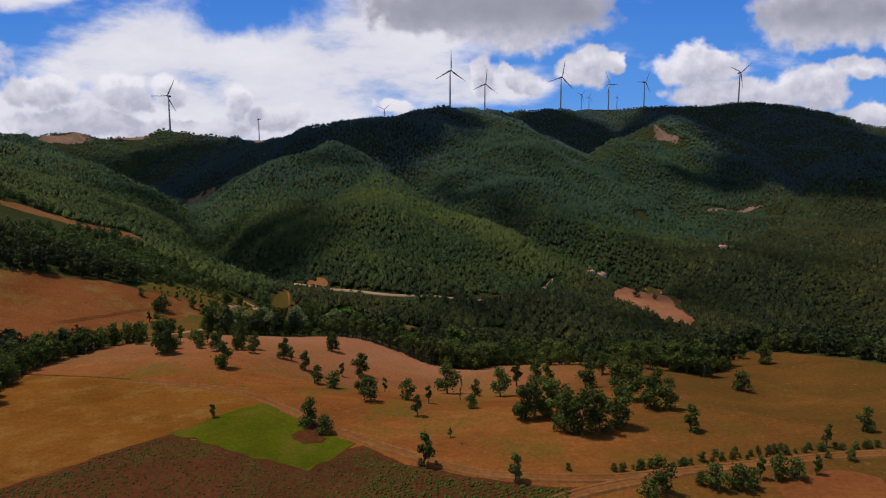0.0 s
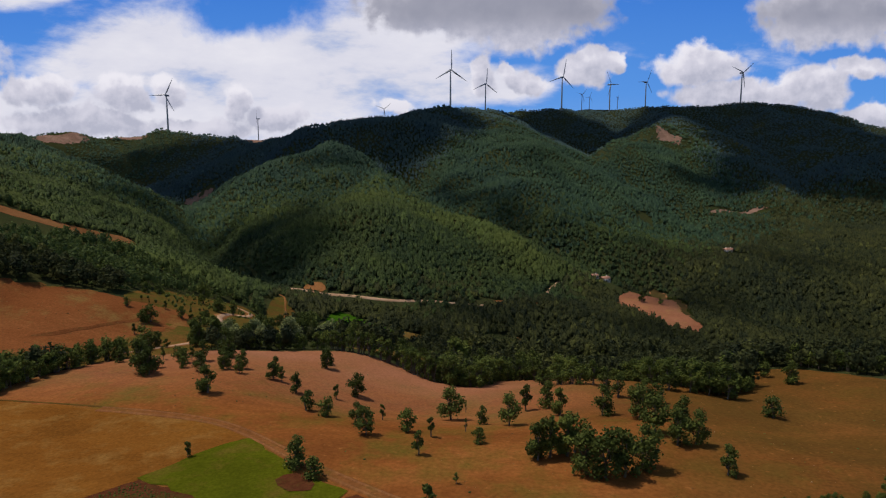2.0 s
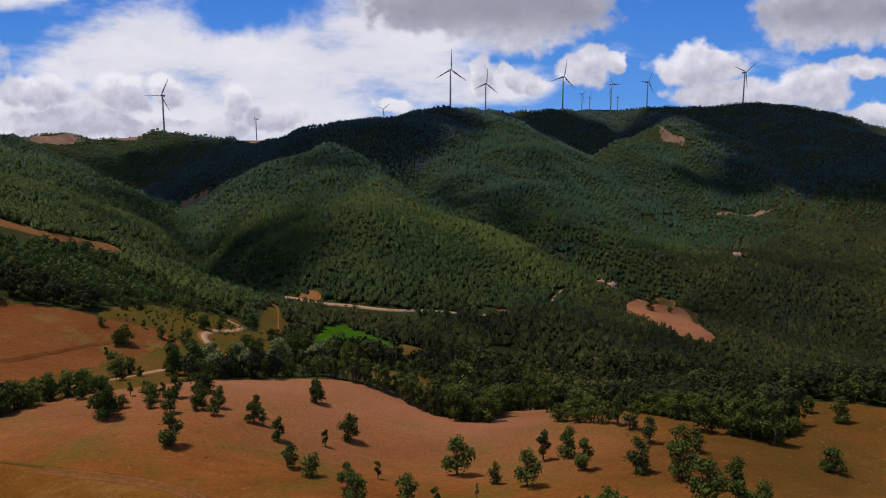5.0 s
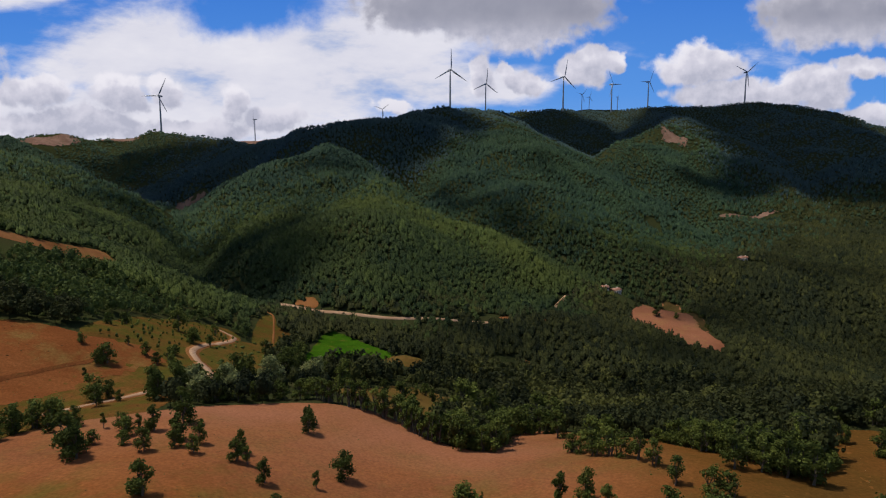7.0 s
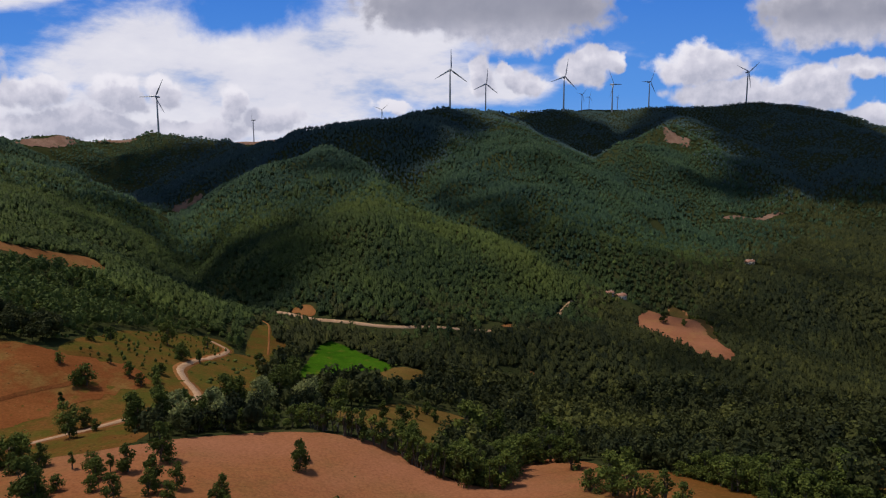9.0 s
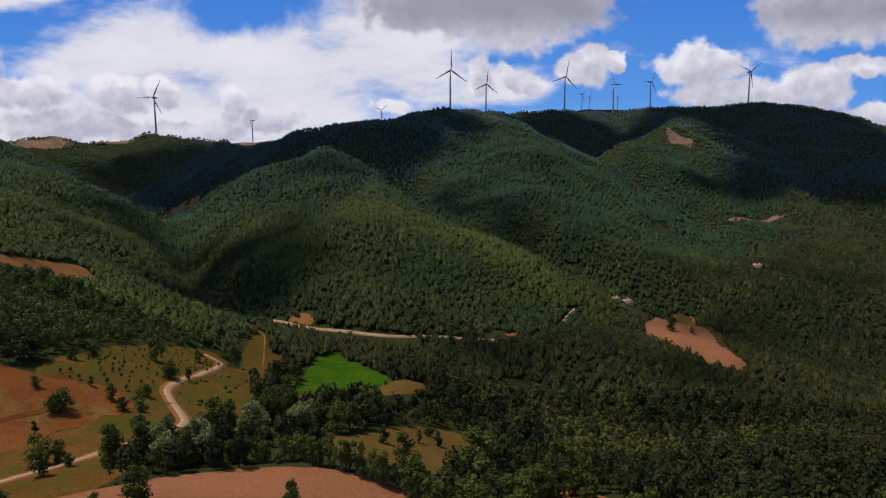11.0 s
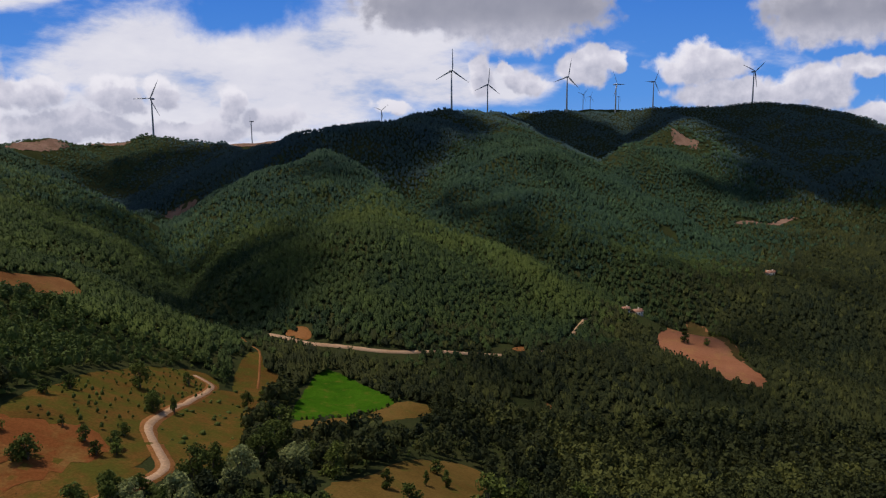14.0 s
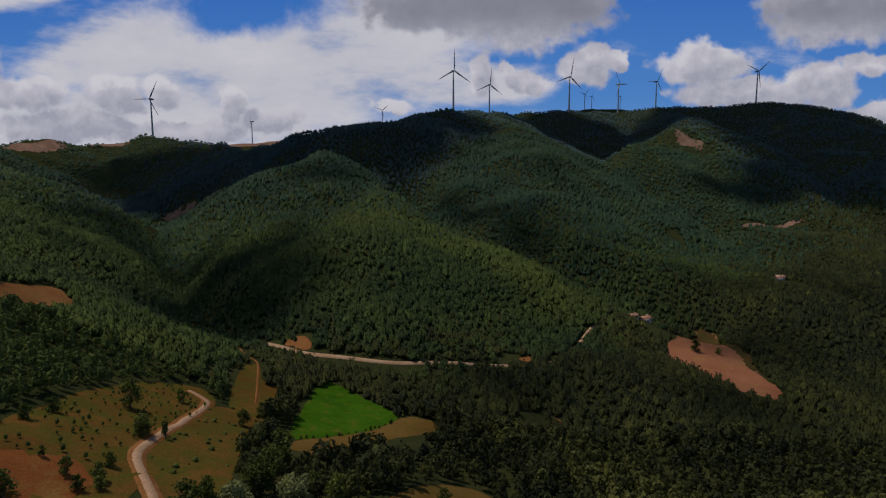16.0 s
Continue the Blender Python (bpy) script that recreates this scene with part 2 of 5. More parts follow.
# knolls and hollows: x, y, height, radius
NEAR_FOLDS = (
    (-46, 120, 2, 18), (-59, 152, 3, 30), (-26, 187, 3, 18), (73, 227, 3, 35), (-184, 294, 4, 35),
    (-101, 311, -3, 35), (73, 319, -4, 35), (41, 322, -4, 60), (20, 330, -4, 35), (-189, 353, -2, 35),
    (-129, 382, -4, 60), (71, 392, 5, 35), (71, 392, 4, 60), (193, 393, 4, 35), (267, 412, -3, 35),
)
FAR_FOLDS = (
    (-83, 416, -3, 60), (154, 438, 5, 60), (113, 506, -4, 50), (283, 520, 5, 90), (283, 520, 4, 50),
    (278, 578, 5, 90), (280, 585, 4, 90), (-118, 587, -4, 90), (186, 659, -5, 90), (186, 659, -4, 50),
    (251, 726, -4, 90), (84, 810, -4, 90), (167, 861, -3, 50), (110, 900, -2, 140), (-377, 911, -4, 90),
    (-377, 911, -4, 140),
)

# stream cuts between the spurs: course, depth, half width
GULLIES = (
    (((-55, 790), (-20, 700), (30, 640), (85, 600), (130, 560), (175, 515)), 23, 30),
    (((-377, 911), (-330, 800), (-270, 700), (-238, 600), (-200, 490), (-150, 430)), 22, 32),
    (((270, 1010), (310, 900), (335, 790), (340, 700)), 20, 40),
    (((-48, 910), (-45, 860), (-50, 790)), 30, 40),
    (((-400, 930), (-300, 890), (-220, 860), (-165, 880), (-105, 880), (-60, 840)), 20, 30),
)


def land(x, y):
    """Height of the bare ground."""
    x, y = np.asarray(x, float), np.asarray(y, float)
    # valley floor, which falls to the right and climbs towards the mountain
    far = np.maximum(y - 430, 0)
    floor = -45 - 0.11 * np.clip(x, -20, 600) * (1 - smooth(420, 560, y)) + 0.105 * np.minimum(far, 900) - 14 * smooth(420, 560, y) * smooth(-100, 100, x)
    # the meadow shelf in front
    u = np.maximum(y - 80, 0)
    shelf = 1 - 0.05 * u - 0.0006 * u * u - 7 * np.exp(-((x - 2) / 38) ** 2) * smooth(95, 140, y)
    shelf = shelf - 0.19 * np.maximum(y - 150 - 22 * smooth(55, 105, x), 0) * smooth(-25, 45, x) - 4 * smooth(30, 70, x) * smooth(85, 120, y) * (1 - 0.8 * smooth(75, 115, x))
    z = soft_max(shelf, floor, 10)
    for crest, slope, round_off in RIDGES:
        z = soft_max(ridge(x, y, crest, slope, round_off), z, 7)
    for cx, cy, dz, radius in NEAR_FOLDS + FAR_FOLDS:
        z = z + dz * np.exp(-((x - cx) ** 2 + (y - cy) ** 2) / radius**2)
    for course, depth, wide in GULLIES:
        d = -ridge(x, y, [(*q, 0.0) for q in course], 1.0, 0.0)
        z = z - depth * np.exp(-((d / wide) ** 2))
    # gullies and folds on the high ground only
    w = smooth(330, 600, y)
    z = z + w * (3 * np.sin(x / 47 + 1.3 * np.sin(y / 83)) * np.sin(y / 61 + 0.7) + 1.6 * np.sin(x / 19 + y / 27) * np.sin(y / 23 - x / 31))
    # spurs are never straight: broad swells and side ribs higher up
    up = smooth(480, 760, y) * (1 - smooth(1500, 1900, y))
    z = z + up * (3.5 * np.sin(x / 29 + 2 * np.sin(y / 71)) * np.sin(y / 37 + np.sin(x / 53)) + 2.0 * np.sin(x / 13 - y / 17) * np.sin(y / 15 + x / 41))
    return z + 0.35 * np.sin(x / 9 + 0.6 * np.sin(y / 13)) * np.sin(y / 11 + 1.1)


def mesh_object(name, verts, faces, material, smooth_faces=True):
    me = bpy.data.meshes.new(name)
    me.from_pydata(verts, [], faces)
    me.materials.append(material)
    me.polygons.foreach_set("use_smooth", [smooth_faces] * len(me.polygons))
    me.update()
    return new(name, me)


def triangles_object(name, verts, tris, material):
    """A large mesh straight from arrays."""
    me = bpy.data.meshes.new(name)
    verts, tris = np.ascontiguousarray(verts, np.float32), np.ascontiguousarray(tris, np.int32)
    me.vertices.add(len(verts))
    me.vertices.foreach_set("co", verts.ravel())
    me.loops.add(tris.size)
    me.loops.foreach_set("vertex_index", tris.ravel())
    me.polygons.add(len(tris))
    me.polygons.foreach_set("loop_start", np.arange(0, tris.size, 3, dtype=np.int32))
    me.materials.append(material)
    me.update(calc_edges=True)
    me.validate()
    return new(name, me)


def steps(*runs):
    """Grid lines: runs of (from, to, spacing)."""
    out = np.concatenate([np.arange(a, b, d) for a, b, d in runs] + [[runs[-1][1]]])
    return out


GX = steps((-3600, -1200, 80), (-1200, -320, 14), (-320, 400, 4), (400, 1250, 14), (1250, 3600, 80))
GY = steps((-1800, -120, 60), (-120, 40, 8), (40, 520, 4), (520, 1000, 8), (1000, 1900, 14), (1900, 4600, 70))
gx, gy = np.meshgrid(GX, GY)
gz = land(gx, gy)
nx, ny = len(GX), len(GY)
corner = (np.arange(ny - 1)[:, None] * nx + np.arange(nx - 1)).ravel()
ground = mesh_object("ground", np.stack([gx, gy, gz], -1).reshape(-1, 3).tolist(), np.stack([corner, corner + 1, corner + nx + 1, corner + nx], -1).tolist(), FOREST_FLOOR)
tagged(ground, "rolling mountain land with dark woodland floor and valley", "ground", kind="structure")


# ---- fields and roads, laid over the ground ----
def rounded(points, times=2, closed=True):
    """A line through points with its corners cut, for hand-drawn field edges."""
    p = [Vector(q) for q in points]
    for _ in range(times):
        out = [] if closed else [p[0]]
        for a, b in zip(p, p[1:] + (p[:1] if closed else [])):
            out += [a * 0.75 + b * 0.25, a * 0.25 + b * 0.75]
        p = out if closed else out + [p[-1]]
    return p


def clip(poly, axis, at, keep_above):
    out = []
    for a, b in zip(poly, poly[1:] + poly[:1]):
        ina, inb = (a[axis] >= at) == keep_above, (b[axis] >= at) == keep_above
        if ina:
            out.append(a)
        if ina != inb:
            s = (at - a[axis]) / (b[axis] - a[axis])
            out.append((a[0] + s * (b[0] - a[0]), a[1] + s * (b[1] - a[1])))
    return out


def ragged(poly, amount, spacing=2.0):
    """Edge points every few metres, each off the line by chance."""
    out, rnd = [], random.Random(len(poly) * 7 + int(poly[0][0]))
    for a, b in zip(poly, poly[1:] + poly[:1]):
        n = max(1, int((Vector(b) - Vector(a)).length / spacing))
        for k in range(n):
            q = Vector(a).lerp(Vector(b), k / n)
            out.append((q[0] + rnd.uniform(-amount, amount), q[1] + rnd.uniform(-amount, amount)))
    return out


def field(name, points, material, lift, label, category="field", rough_edge=0.4, cut=1):
    """A patch of ground with a ragged rim, cut into the same cells as the ground under it."""
    edge = ragged([tuple(q) for q in rounded(points, cut)], rough_edge)
    xs, ys = [q[0] for q in edge], [q[1] for q in edge]
    index, verts, faces = {}, [], []
    gxs, gys = GX[(GX > min(xs) - 90) & (GX < max(xs) + 90)], GY[(GY > min(ys) - 90) & (GY < max(ys) + 90)]
    for x0, x1 in zip(gxs, gxs[1:]):
        strip = clip(clip(edge, 0, x0, True), 0, x1, False)
        if len(strip) < 3:
            continue
        for y0, y1 in zip(gys, gys[1:]):
            cell = clip(clip(strip, 1, y0, True), 1, y1, False)
            if len(cell) < 3:
                continue
            loop = []
            for q in cell:
                key = (round(q[0], 3), round(q[1], 3))
                if key not in index:
                    index[key] = len(verts)
                    verts.append(key)
                if index[key] not in loop:
                    loop.append(index[key])
            if len(loop) > 2:
                faces.append(loop)
    at = np.array(verts)
    verts = np.c_[at, land(at[:, 0], at[:, 1]) + lift].tolist()
    return tagged(mesh_object(name, verts, faces, material), label, category, kind="structure")


def road(name, points, width, material, lift, label, aside=0.0):
    """A ribbon that follows the ground, its edges worn and uneven."""
    line = rounded(points, 3, closed=False)
    rnd = random.Random(name + str(points[0][0]))
    verts, faces = [], []
    for k, q in enumerate(line):
        d = (line[min(k + 1, len(line) - 1)] - line[max(k - 1, 0)]).normalized()
        n = Vector((-d[1], d[0]))
        w = width / 2 * (1 + rnd.uniform(-0.06, 0.06))
        for s, sunk in ((-1, 0.55), (-0.86, 0.06), (0, 0.0), (0.86, 0.06), (1, 0.55)):      # the edges run into the ground
            p = q + n * (s * w + aside)
            verts.append((p[0], p[1], lift - sunk))
    at = np.array(verts)
    at[:, 2] += land(at[:, 0], at[:, 1])
    verts = at.tolist()
    for k in range(len(line) - 1):
        for j in range(4):
            a = k * 5 + j
            faces.append((a, a + 1, a + 6, a + 5))
    return tagged(mesh_object(name, verts, faces, material), label, "road", kind="structure")


AREAS = {
    "meadow": ((-220, -120), (-140, 60), (-94, 105), (-94, 121), (-90, 138), (-82, 156), (-68, 161), (-57, 173), (-45, 181), (-30, 181), (-14, 180), (-5, 174), (0, 169.5), (7, 167),
               (12, 183), (22, 195), (30, 199), (33, 184), (37, 173), (42, 176), (47, 175), (52, 166), (57, 153.5), (62, 145), (69, 144), (77, 154.5), (82, 166.5), (88, 168), (100, 157), (107, 140), (113, 118), (125, 92), (160, 40), (230, -120)),
    "roadside": ((-150, 165), (-112, 150), (-94, 142), (-82, 152), (-68, 158), (-66, 170), (-72, 190), (-72, 212), (-92, 208), (-118, 219), (-150, 212)),
    "lane_pasture": ((-87, 236), (-96, 290), (-100, 312), (-92, 318), (-80, 290), (-72, 270), (-66, 245), (-61, 226), (-68, 212), (-78, 220)),
    "ploughed_field": ((-165, 198), (-140, 212), (-121, 218), (-109, 218), (-100, 222), (-93, 223), (-87, 216), (-89, 206), (-95, 195), (-101, 184), (-108, 175), (-118, 168), (-130, 167), (-165, 176)),
    "orchard": ((-119, 236), (-122, 262), (-128, 300), (-120, 324), (-107, 330), (-99, 318), (-92, 280), (-86, 250), (-80, 225), (-78, 208), (-84, 196), (-92, 203), (-104, 214), (-116, 216)),
    "green_field": ((-67, 368), (-55, 363), (-40, 346), (-26, 333), (-31, 323), (-41, 312), (-52, 301), (-65, 291), (-69, 320), (-70, 344)),
    "stubble_strip": ((-63, 294), (-49, 307), (-31, 324), (-25, 333), (-10, 332), (-14, 317), (-31, 305), (-37, 283), (-57, 267)),
    "clearing": ((-36, 212), (-26, 224), (-20, 244), (-5, 272), (9, 268), (8, 250), (0, 224), (-4, 200), (-15, 188), (-28, 196)),
    "clay_field": ((132, 455), (146, 470), (165, 498), (183, 527), (194, 517), (189, 480), (188, 462), (183, 441), (174, 420), (173.5, 394), (164, 382), (152, 389), (140, 408), (126, 432)),
    "hill_strip": ((-245, 322), (-215, 338), (-209, 352), (-205, 368), (-202, 383), (-187, 370), (-176, 365), (-185, 350), (-195, 338), (-205, 330), (-232, 312)),
    "valley_pasture": ((-100, 372), (-90, 350), (-80, 350), (-79, 337), (-82, 322), (-71, 282), (-78, 276), (-90, 308), (-98, 326), (-104, 360)),
}
PASTURE = earth("thin green pasture", (0.08, 0.042, 0.011), (0.12, 0.061, 0.016), (0.155, 0.073, 0.02), (0.07, 0.062, 0.012), 0.045, 0.4, None, 0.6, (0.4, 0.58))
field("meadow", AREAS["meadow"], MEADOW, 0.10, "sun-dried reddish brown meadow on the hill shelf", "meadow")
HARROWED = earth("pale dry soil", (0.13, 0.055, 0.02), (0.185, 0.08, 0.031), (0.23, 0.108, 0.045), (0.15, 0.085, 0.026), 0.04, 0.5, None, 0.4, (0.5, 0.7))
field("roadside_pasture", AREAS["roadside"], OLIVE, 0.06, "dry olive-brown verge beside the gravel road", "pasture")
field("lane_pasture", AREAS["lane_pasture"], PASTURE, 0.16, "rough green-brown pasture beside the winding road", "pasture")
field("ploughed_field", AREAS["ploughed_field"], PLOUGHED, 0.14, "bare ploughed red-brown field on the slope", "field", 1.6)
TURNED = earth("turned soil", (0.09, 0.031, 0.011), (0.13, 0.045, 0.016), (0.17, 0.064, 0.022), (0.11, 0.05, 0.016), 0.1, 0.8, None, 0.6)
field("furrow_band", ((-122, 180), (-113, 187), (-105.5, 197), (-100.5, 205.5), (-101.2, 206.4), (-106.3, 198.8), (-114, 188.7), (-123, 181.8)), TURNED, 0.22, "dark freshly turned furrow across the ploughed field", "soil", 0.5)
field("orchard_meadow", AREAS["orchard"], PASTURE, 0.11, "dry olive pasture with young planted saplings", "pasture")
field("green_field", AREAS["green_field"], LUSH, 0.14, "bright green irrigated crop field in the valley")
field("stubble_field", AREAS["stubble_strip"], MOWN, 0.10, "tan mown strip below the green field")
field("clearing", AREAS["clearing"], MOWN, 0.10, "dry tan clearing among the trees")
field("clay_field", AREAS["clay_field"], CLAY, 0.12, "bare pink-red clay field cut into the wood", "field", 0.9, 0)
SCRUB = earth("scrubby bank", (0.04, 0.034, 0.012), (0.075, 0.048, 0.017), (0.11, 0.062, 0.022), (0.05, 0.05, 0.015), 0.08, 0.7, None, 0.6)
field("field_bank", ((166, 500), (183, 528), (195, 518), (190, 480), (189, 462), (184, 441), (175, 421), (172, 426), (178, 444), (181, 462), (182, 482), (184, 506), (178, 508)), SCRUB, 0.3, "overgrown brown bank above the clay field", "bank", 1.5)
for spot in (((-98, 410), (-92, 415), (-83, 410), (-78, 400), (-82, 398), (-91, 404)), ((33, 408), (38, 416), (44, 412), (40, 404)), ((60, 404), (66, 410), (71, 406), (65, 401)), ((38, 344), (42, 352), (47, 348), (44, 341))):
    field("bare_spot", spot, DUST, 0.3, "small bare reddish spot between the trees", "soil", 0.8)
field("hill_strip_field", AREAS["hill_strip"], HARROWED, 0.12, "narrow brown field between woods on the hill")
field("valley_pasture", AREAS["valley_pasture"], PASTURE, 0.12, "narrow green-brown pasture beside the lane", "pasture")
field("stubble_field", ((-84, 104), (-86.5, 119), (-72, 114.5), (-55.5, 110), (-38, 105.4), (-31.5, 100.4), (-36, 94), (-41.3, 85.5), (-49, 76), (-56, 69.7), (-64, 60), (-82, 66)), TAN, 0.16, "tan stubble field edged by the track", "field", 0.5, 0)
field("grass_plot", ((-41.3, 85.5), (-38.2, 91.8), (-34, 97.5), (-31.4, 100.1), (-27.3, 95.8), (-21.3, 88.6), (-16.5, 85.2), (-12.5, 82.6), (-14.6, 79.5), (-18.5, 74.6), (-21.9, 76), (-31, 80)), GRASS, 0.2, "bright green mown grass plot", "field", 0.6, 0)
field("vegetable_plot", ((-66, 58), (-55.7, 69.7), (-49, 76), (-41.4, 85.3), (-31, 81), (-21.9, 77), (-18.5, 76), (-15.5, 80.4), (-11.5, 82.2), (-6.9, 77.6), (1, 73.6), (8, 70.8), (17, 69.2), (13, 62), (-20, 40)), CROP_SOIL, 0.18, "dark red soil bed with rows of low plants", "field", 0.4, 0)
field("bare_patch", ((-23.5, 85.2), (-22.1, 88.1), (-18.4, 87.5), (-17.2, 83.4), (-19.9, 82.3)), CROP_SOIL, 0.26, "small patch of bare reddish soil", "soil", 0.45)
field("bare_patch", ((42, 71), (51, 75), (57, 74), (56, 66), (42, 66)), PLOUGHED, 0.18, "pinkish bare soil patch beside the hedge", "soil")
SWEEP = ((-104, 156), (-93, 165), (-88, 175), (-84, 179), (-80, 188), (-74, 202), (-72, 213), (-78, 221), (-83, 228), (-87, 233), (-89, 239), (-90, 250), (-93, 266), (-97, 288), (-100, 307), (-102, 316), (-106, 319), (-112, 322))
road("road_shoulder", SWEEP, 5.0, DUST, 0.22, "bare reddish earth shoulder of the gravel road")
road("gravel_road", SWEEP, 2.4, GRAVEL, 0.32, "winding pale gravel road with worn edges")
road("gravel_road", ((-118, 398), (-114, 389), (-108, 380), (-100, 374), (-93, 350), (-88, 330)), 1.2, DUST, 0.3, "narrow dirt lane through the pasture")
road("gravel_road", ((-112, 420), (-104, 411), (-89, 400), (-75, 392), (-48, 386), (-24, 387), (-4, 394), (20, 398), (40, 400), (53, 406), (61, 415), (80, 454), (88, 465), (100, 480)), 2.5, GRAVEL, 0.5, "pale gravel road along the foot of the wooded hill")
VERGE = earth("trodden dry grass", (0.07, 0.04, 0.011), (0.1, 0.052, 0.014), (0.13, 0.065, 0.018), (0.08, 0.06, 0.012), 0.08, 0.9, None, 0.5)
road("grassy_track", ((-100, 124), (-87, 120), (-72, 115.5), (-59, 112), (-47, 109.5)), 0.6, VERGE, 0.26, "dark grassy rut along the stubble edge")
TRODDEN = earth("trodden meadow soil", (0.13, 0.05, 0.016), (0.185, 0.071, 0.022), (0.225, 0.095, 0.031), (0.12, 0.066, 0.016), 0.08, 0.9, None, 0.3)
for course, lift in ((((-62, 111.8), (-52, 109.6), (-40, 107), (-34, 103.5), (-27.5, 97.6), (-20.3, 90.9), (-14, 86), (-6.7, 80.4), (1.3, 75), (7, 72.6), (15.6, 71.4), (23, 71.6), (31, 73.8), (48.6, 77.9), (62.6, 79), (90, 78)), 0.24), (((6, 62), (14.5, 67), (19.4, 69), (25, 70.9), (31, 73.4)), 0.27)):
    road("dirt_track", course, 2.5, TRODDEN, lift, "trodden reddish dirt track across the meadow")
    for side in (-0.72, 0.72):
        road("wheel_rut", course, 0.55, DUST, lift + 0.09, "pale bare wheel rut of the dirt track", side)


def inside(poly, x, y):
    x, y = np.asarray(x, float), np.asarray(y, float)
    hit = np.zeros(x.shape, bool)
    for (ax, ay), (bx, by) in zip(poly, poly[1:] + poly[:1]):
        if ay != by:
            hit ^= ((ay > y) != (by > y)) & (x < (bx - ax) * (y - ay) / (by - ay) + ax)
    return hit


ICO = {}


def ico(level, rnd, jitter):
    """A round body with uneven surface, as arrays."""
    if level not in ICO:
        bm = bmesh.new()
        bmesh.ops.create_icosphere(bm, subdivisions=level, radius=1)
        ICO[level] = np.array([q.co for q in bm.verts]), np.array([[q.index for q in fc.verts] for fc in bm.faces])
        bm.free()
    v, t = ICO[level]
    return v * (1 + rnd.uniform(-jitter, jitter, (len(v), 1))), t


# ---- sky ----
# the far sky: a shell 4.5 km off; its map runs to the right and up, 0 at the horizon straight ahead
def sky_material():
    m, nt, bsdf = shader("sky with clouds")

    def math_node(op, a, b=0.0, c=0.0):
        n = nt.nodes.new("ShaderNodeMath")
        n.operation = op
        for sock, v in zip(n.inputs, (a, b, c)):
            if isinstance(v, (int, float)):
                sock.default_value = v
            else:
                nt.links.new(v, sock)
        return n.outputs[0]

    def vec(op, a, b):
        n = nt.nodes.new("ShaderNodeVectorMath")
        n.operation = op
        for sock, v in zip(n.inputs, (a, b)):
            if isinstance(v, tuple):
                sock.default_value = v
            else:
                nt.links.new(v, sock)
        return n.outputs["Value" if op == "LENGTH" else "Vector"]

    def fbm(p, scale, detail, rough):
        n = add(nt, "ShaderNodeTexNoise", Scale=scale, Detail=detail, Roughness=rough)
        nt.links.new(p, n.inputs["Vector"])
        return n

    def ease(v, lo, hi):
        n = nt.nodes.new("ShaderNodeMapRange")
        n.interpolation_type = "SMOOTHSTEP"
        nt.links.new(v, n.inputs["Value"])
        n.inputs["From Min"].default_value, n.inputs["From Max"].default_value = lo, hi
        return n.outputs["Result"]

    uv = nt.nodes.new("ShaderNodeUVMap").outputs[0]

    def heap(p, clouds):
        """Density of heaped clouds: the nearest of some ovals, frayed by noise."""
        warp = vec("SUBTRACT", fbm(p, 1.1, 6, 0.55).outputs["Color"], (0.5, 0.5, 0.5))
        q = vec("ADD", p, vec("MULTIPLY", warp, (1.0, 0.75, 0)))
        best = None
        for cx, cy, rx, ry in clouds:
            r = vec("LENGTH", vec("MULTIPLY", vec("SUBTRACT", q, (cx, cy, 0)), (1 / rx, 1 / ry, 0)), (0, 0, 0))
            d = math_node("SUBTRACT", 1.0, r)
            best = d if best is None else math_node("SMOOTH_MAX", best, d, 0.25)
        return best

    low = ((-5.6, 1.4, 0.52, 0.38), (-4.75, 1.48, 0.4, 0.34), (-3.65, 1.28, 0.3, 0.32), (-3.0, 1.05, 0.62, 0.28), (-7.0, 1.45, 0.8, 0.36), (-0.9, 1.15, 0.45, 0.16), (-8.6, 1.9, 1.2, 0.7), (-6.3, 0.85, 1.6, 0.3), (-4.2, 0.8, 1.2, 0.22))
    mid = ((0.64, 1.78, 0.27, 0.4), (1.46, 1.62, 0.6, 0.24), (1.08, 1.84, 0.16, 0.24), (2.48, 1.84, 0.58, 0.38), (3.02, 1.88, 0.25, 0.22), (4.5, 1.94, 1.0, 0.38), (5.0, 1.43, 1.2, 0.37), (6.4, 1.55, 0.85, 0.44), (7.5, 1.02, 0.9, 0.28), (7.3, 1.86, 0.6, 0.22), (8.8, 1.9, 0.9, 0.5))
    high = ((1.3, 2.95, 1.9, 0.88), (-0.2, 3.0, 1.4, 0.65), (6.7, 2.8, 1.55, 0.7), (8.3, 2.5, 1.0, 0.5), (3.4, 4.3, 2.5, 0.9), (-3.0, 5.6, 3.5, 1.0), (8.0, 5.0, 2.5, 1.2))
    everything = low + mid + high
    here = heap(uv, everything)
    curls = math_node("MULTIPLY", math_node("SUBTRACT", fbm(uv, 3.4, 6, 0.52).outputs["Fac"], 0.5), 0.7)
    here = math_node("ADD", here, curls)
    above = heap(vec("ADD", uv, (-0.12, 0.26, 0)), everything)
    cover = ease(here, -0.03, 0.3)
    body = ease(math_node("ADD", above, math_node("MULTIPLY", curls, 1.6)), -0.42, 0.6)
    # rounded heads, like a cauliflower: noise folded at its middle
    heads = math_node("ABSOLUTE", math_node("MULTIPLY", math_node("SUBTRACT", fbm(uv, 2.6, 5, 0.5).outputs["Fac"], 0.5), 4.0))
    lumps = math_node("ADD", math_node("MULTIPLY", fbm(uv, 3.8, 7, 0.6).outputs["Fac"], 0.85), math_node("MULTIPLY", math_node("SUBTRACT", 1.0, heads), 0.1))
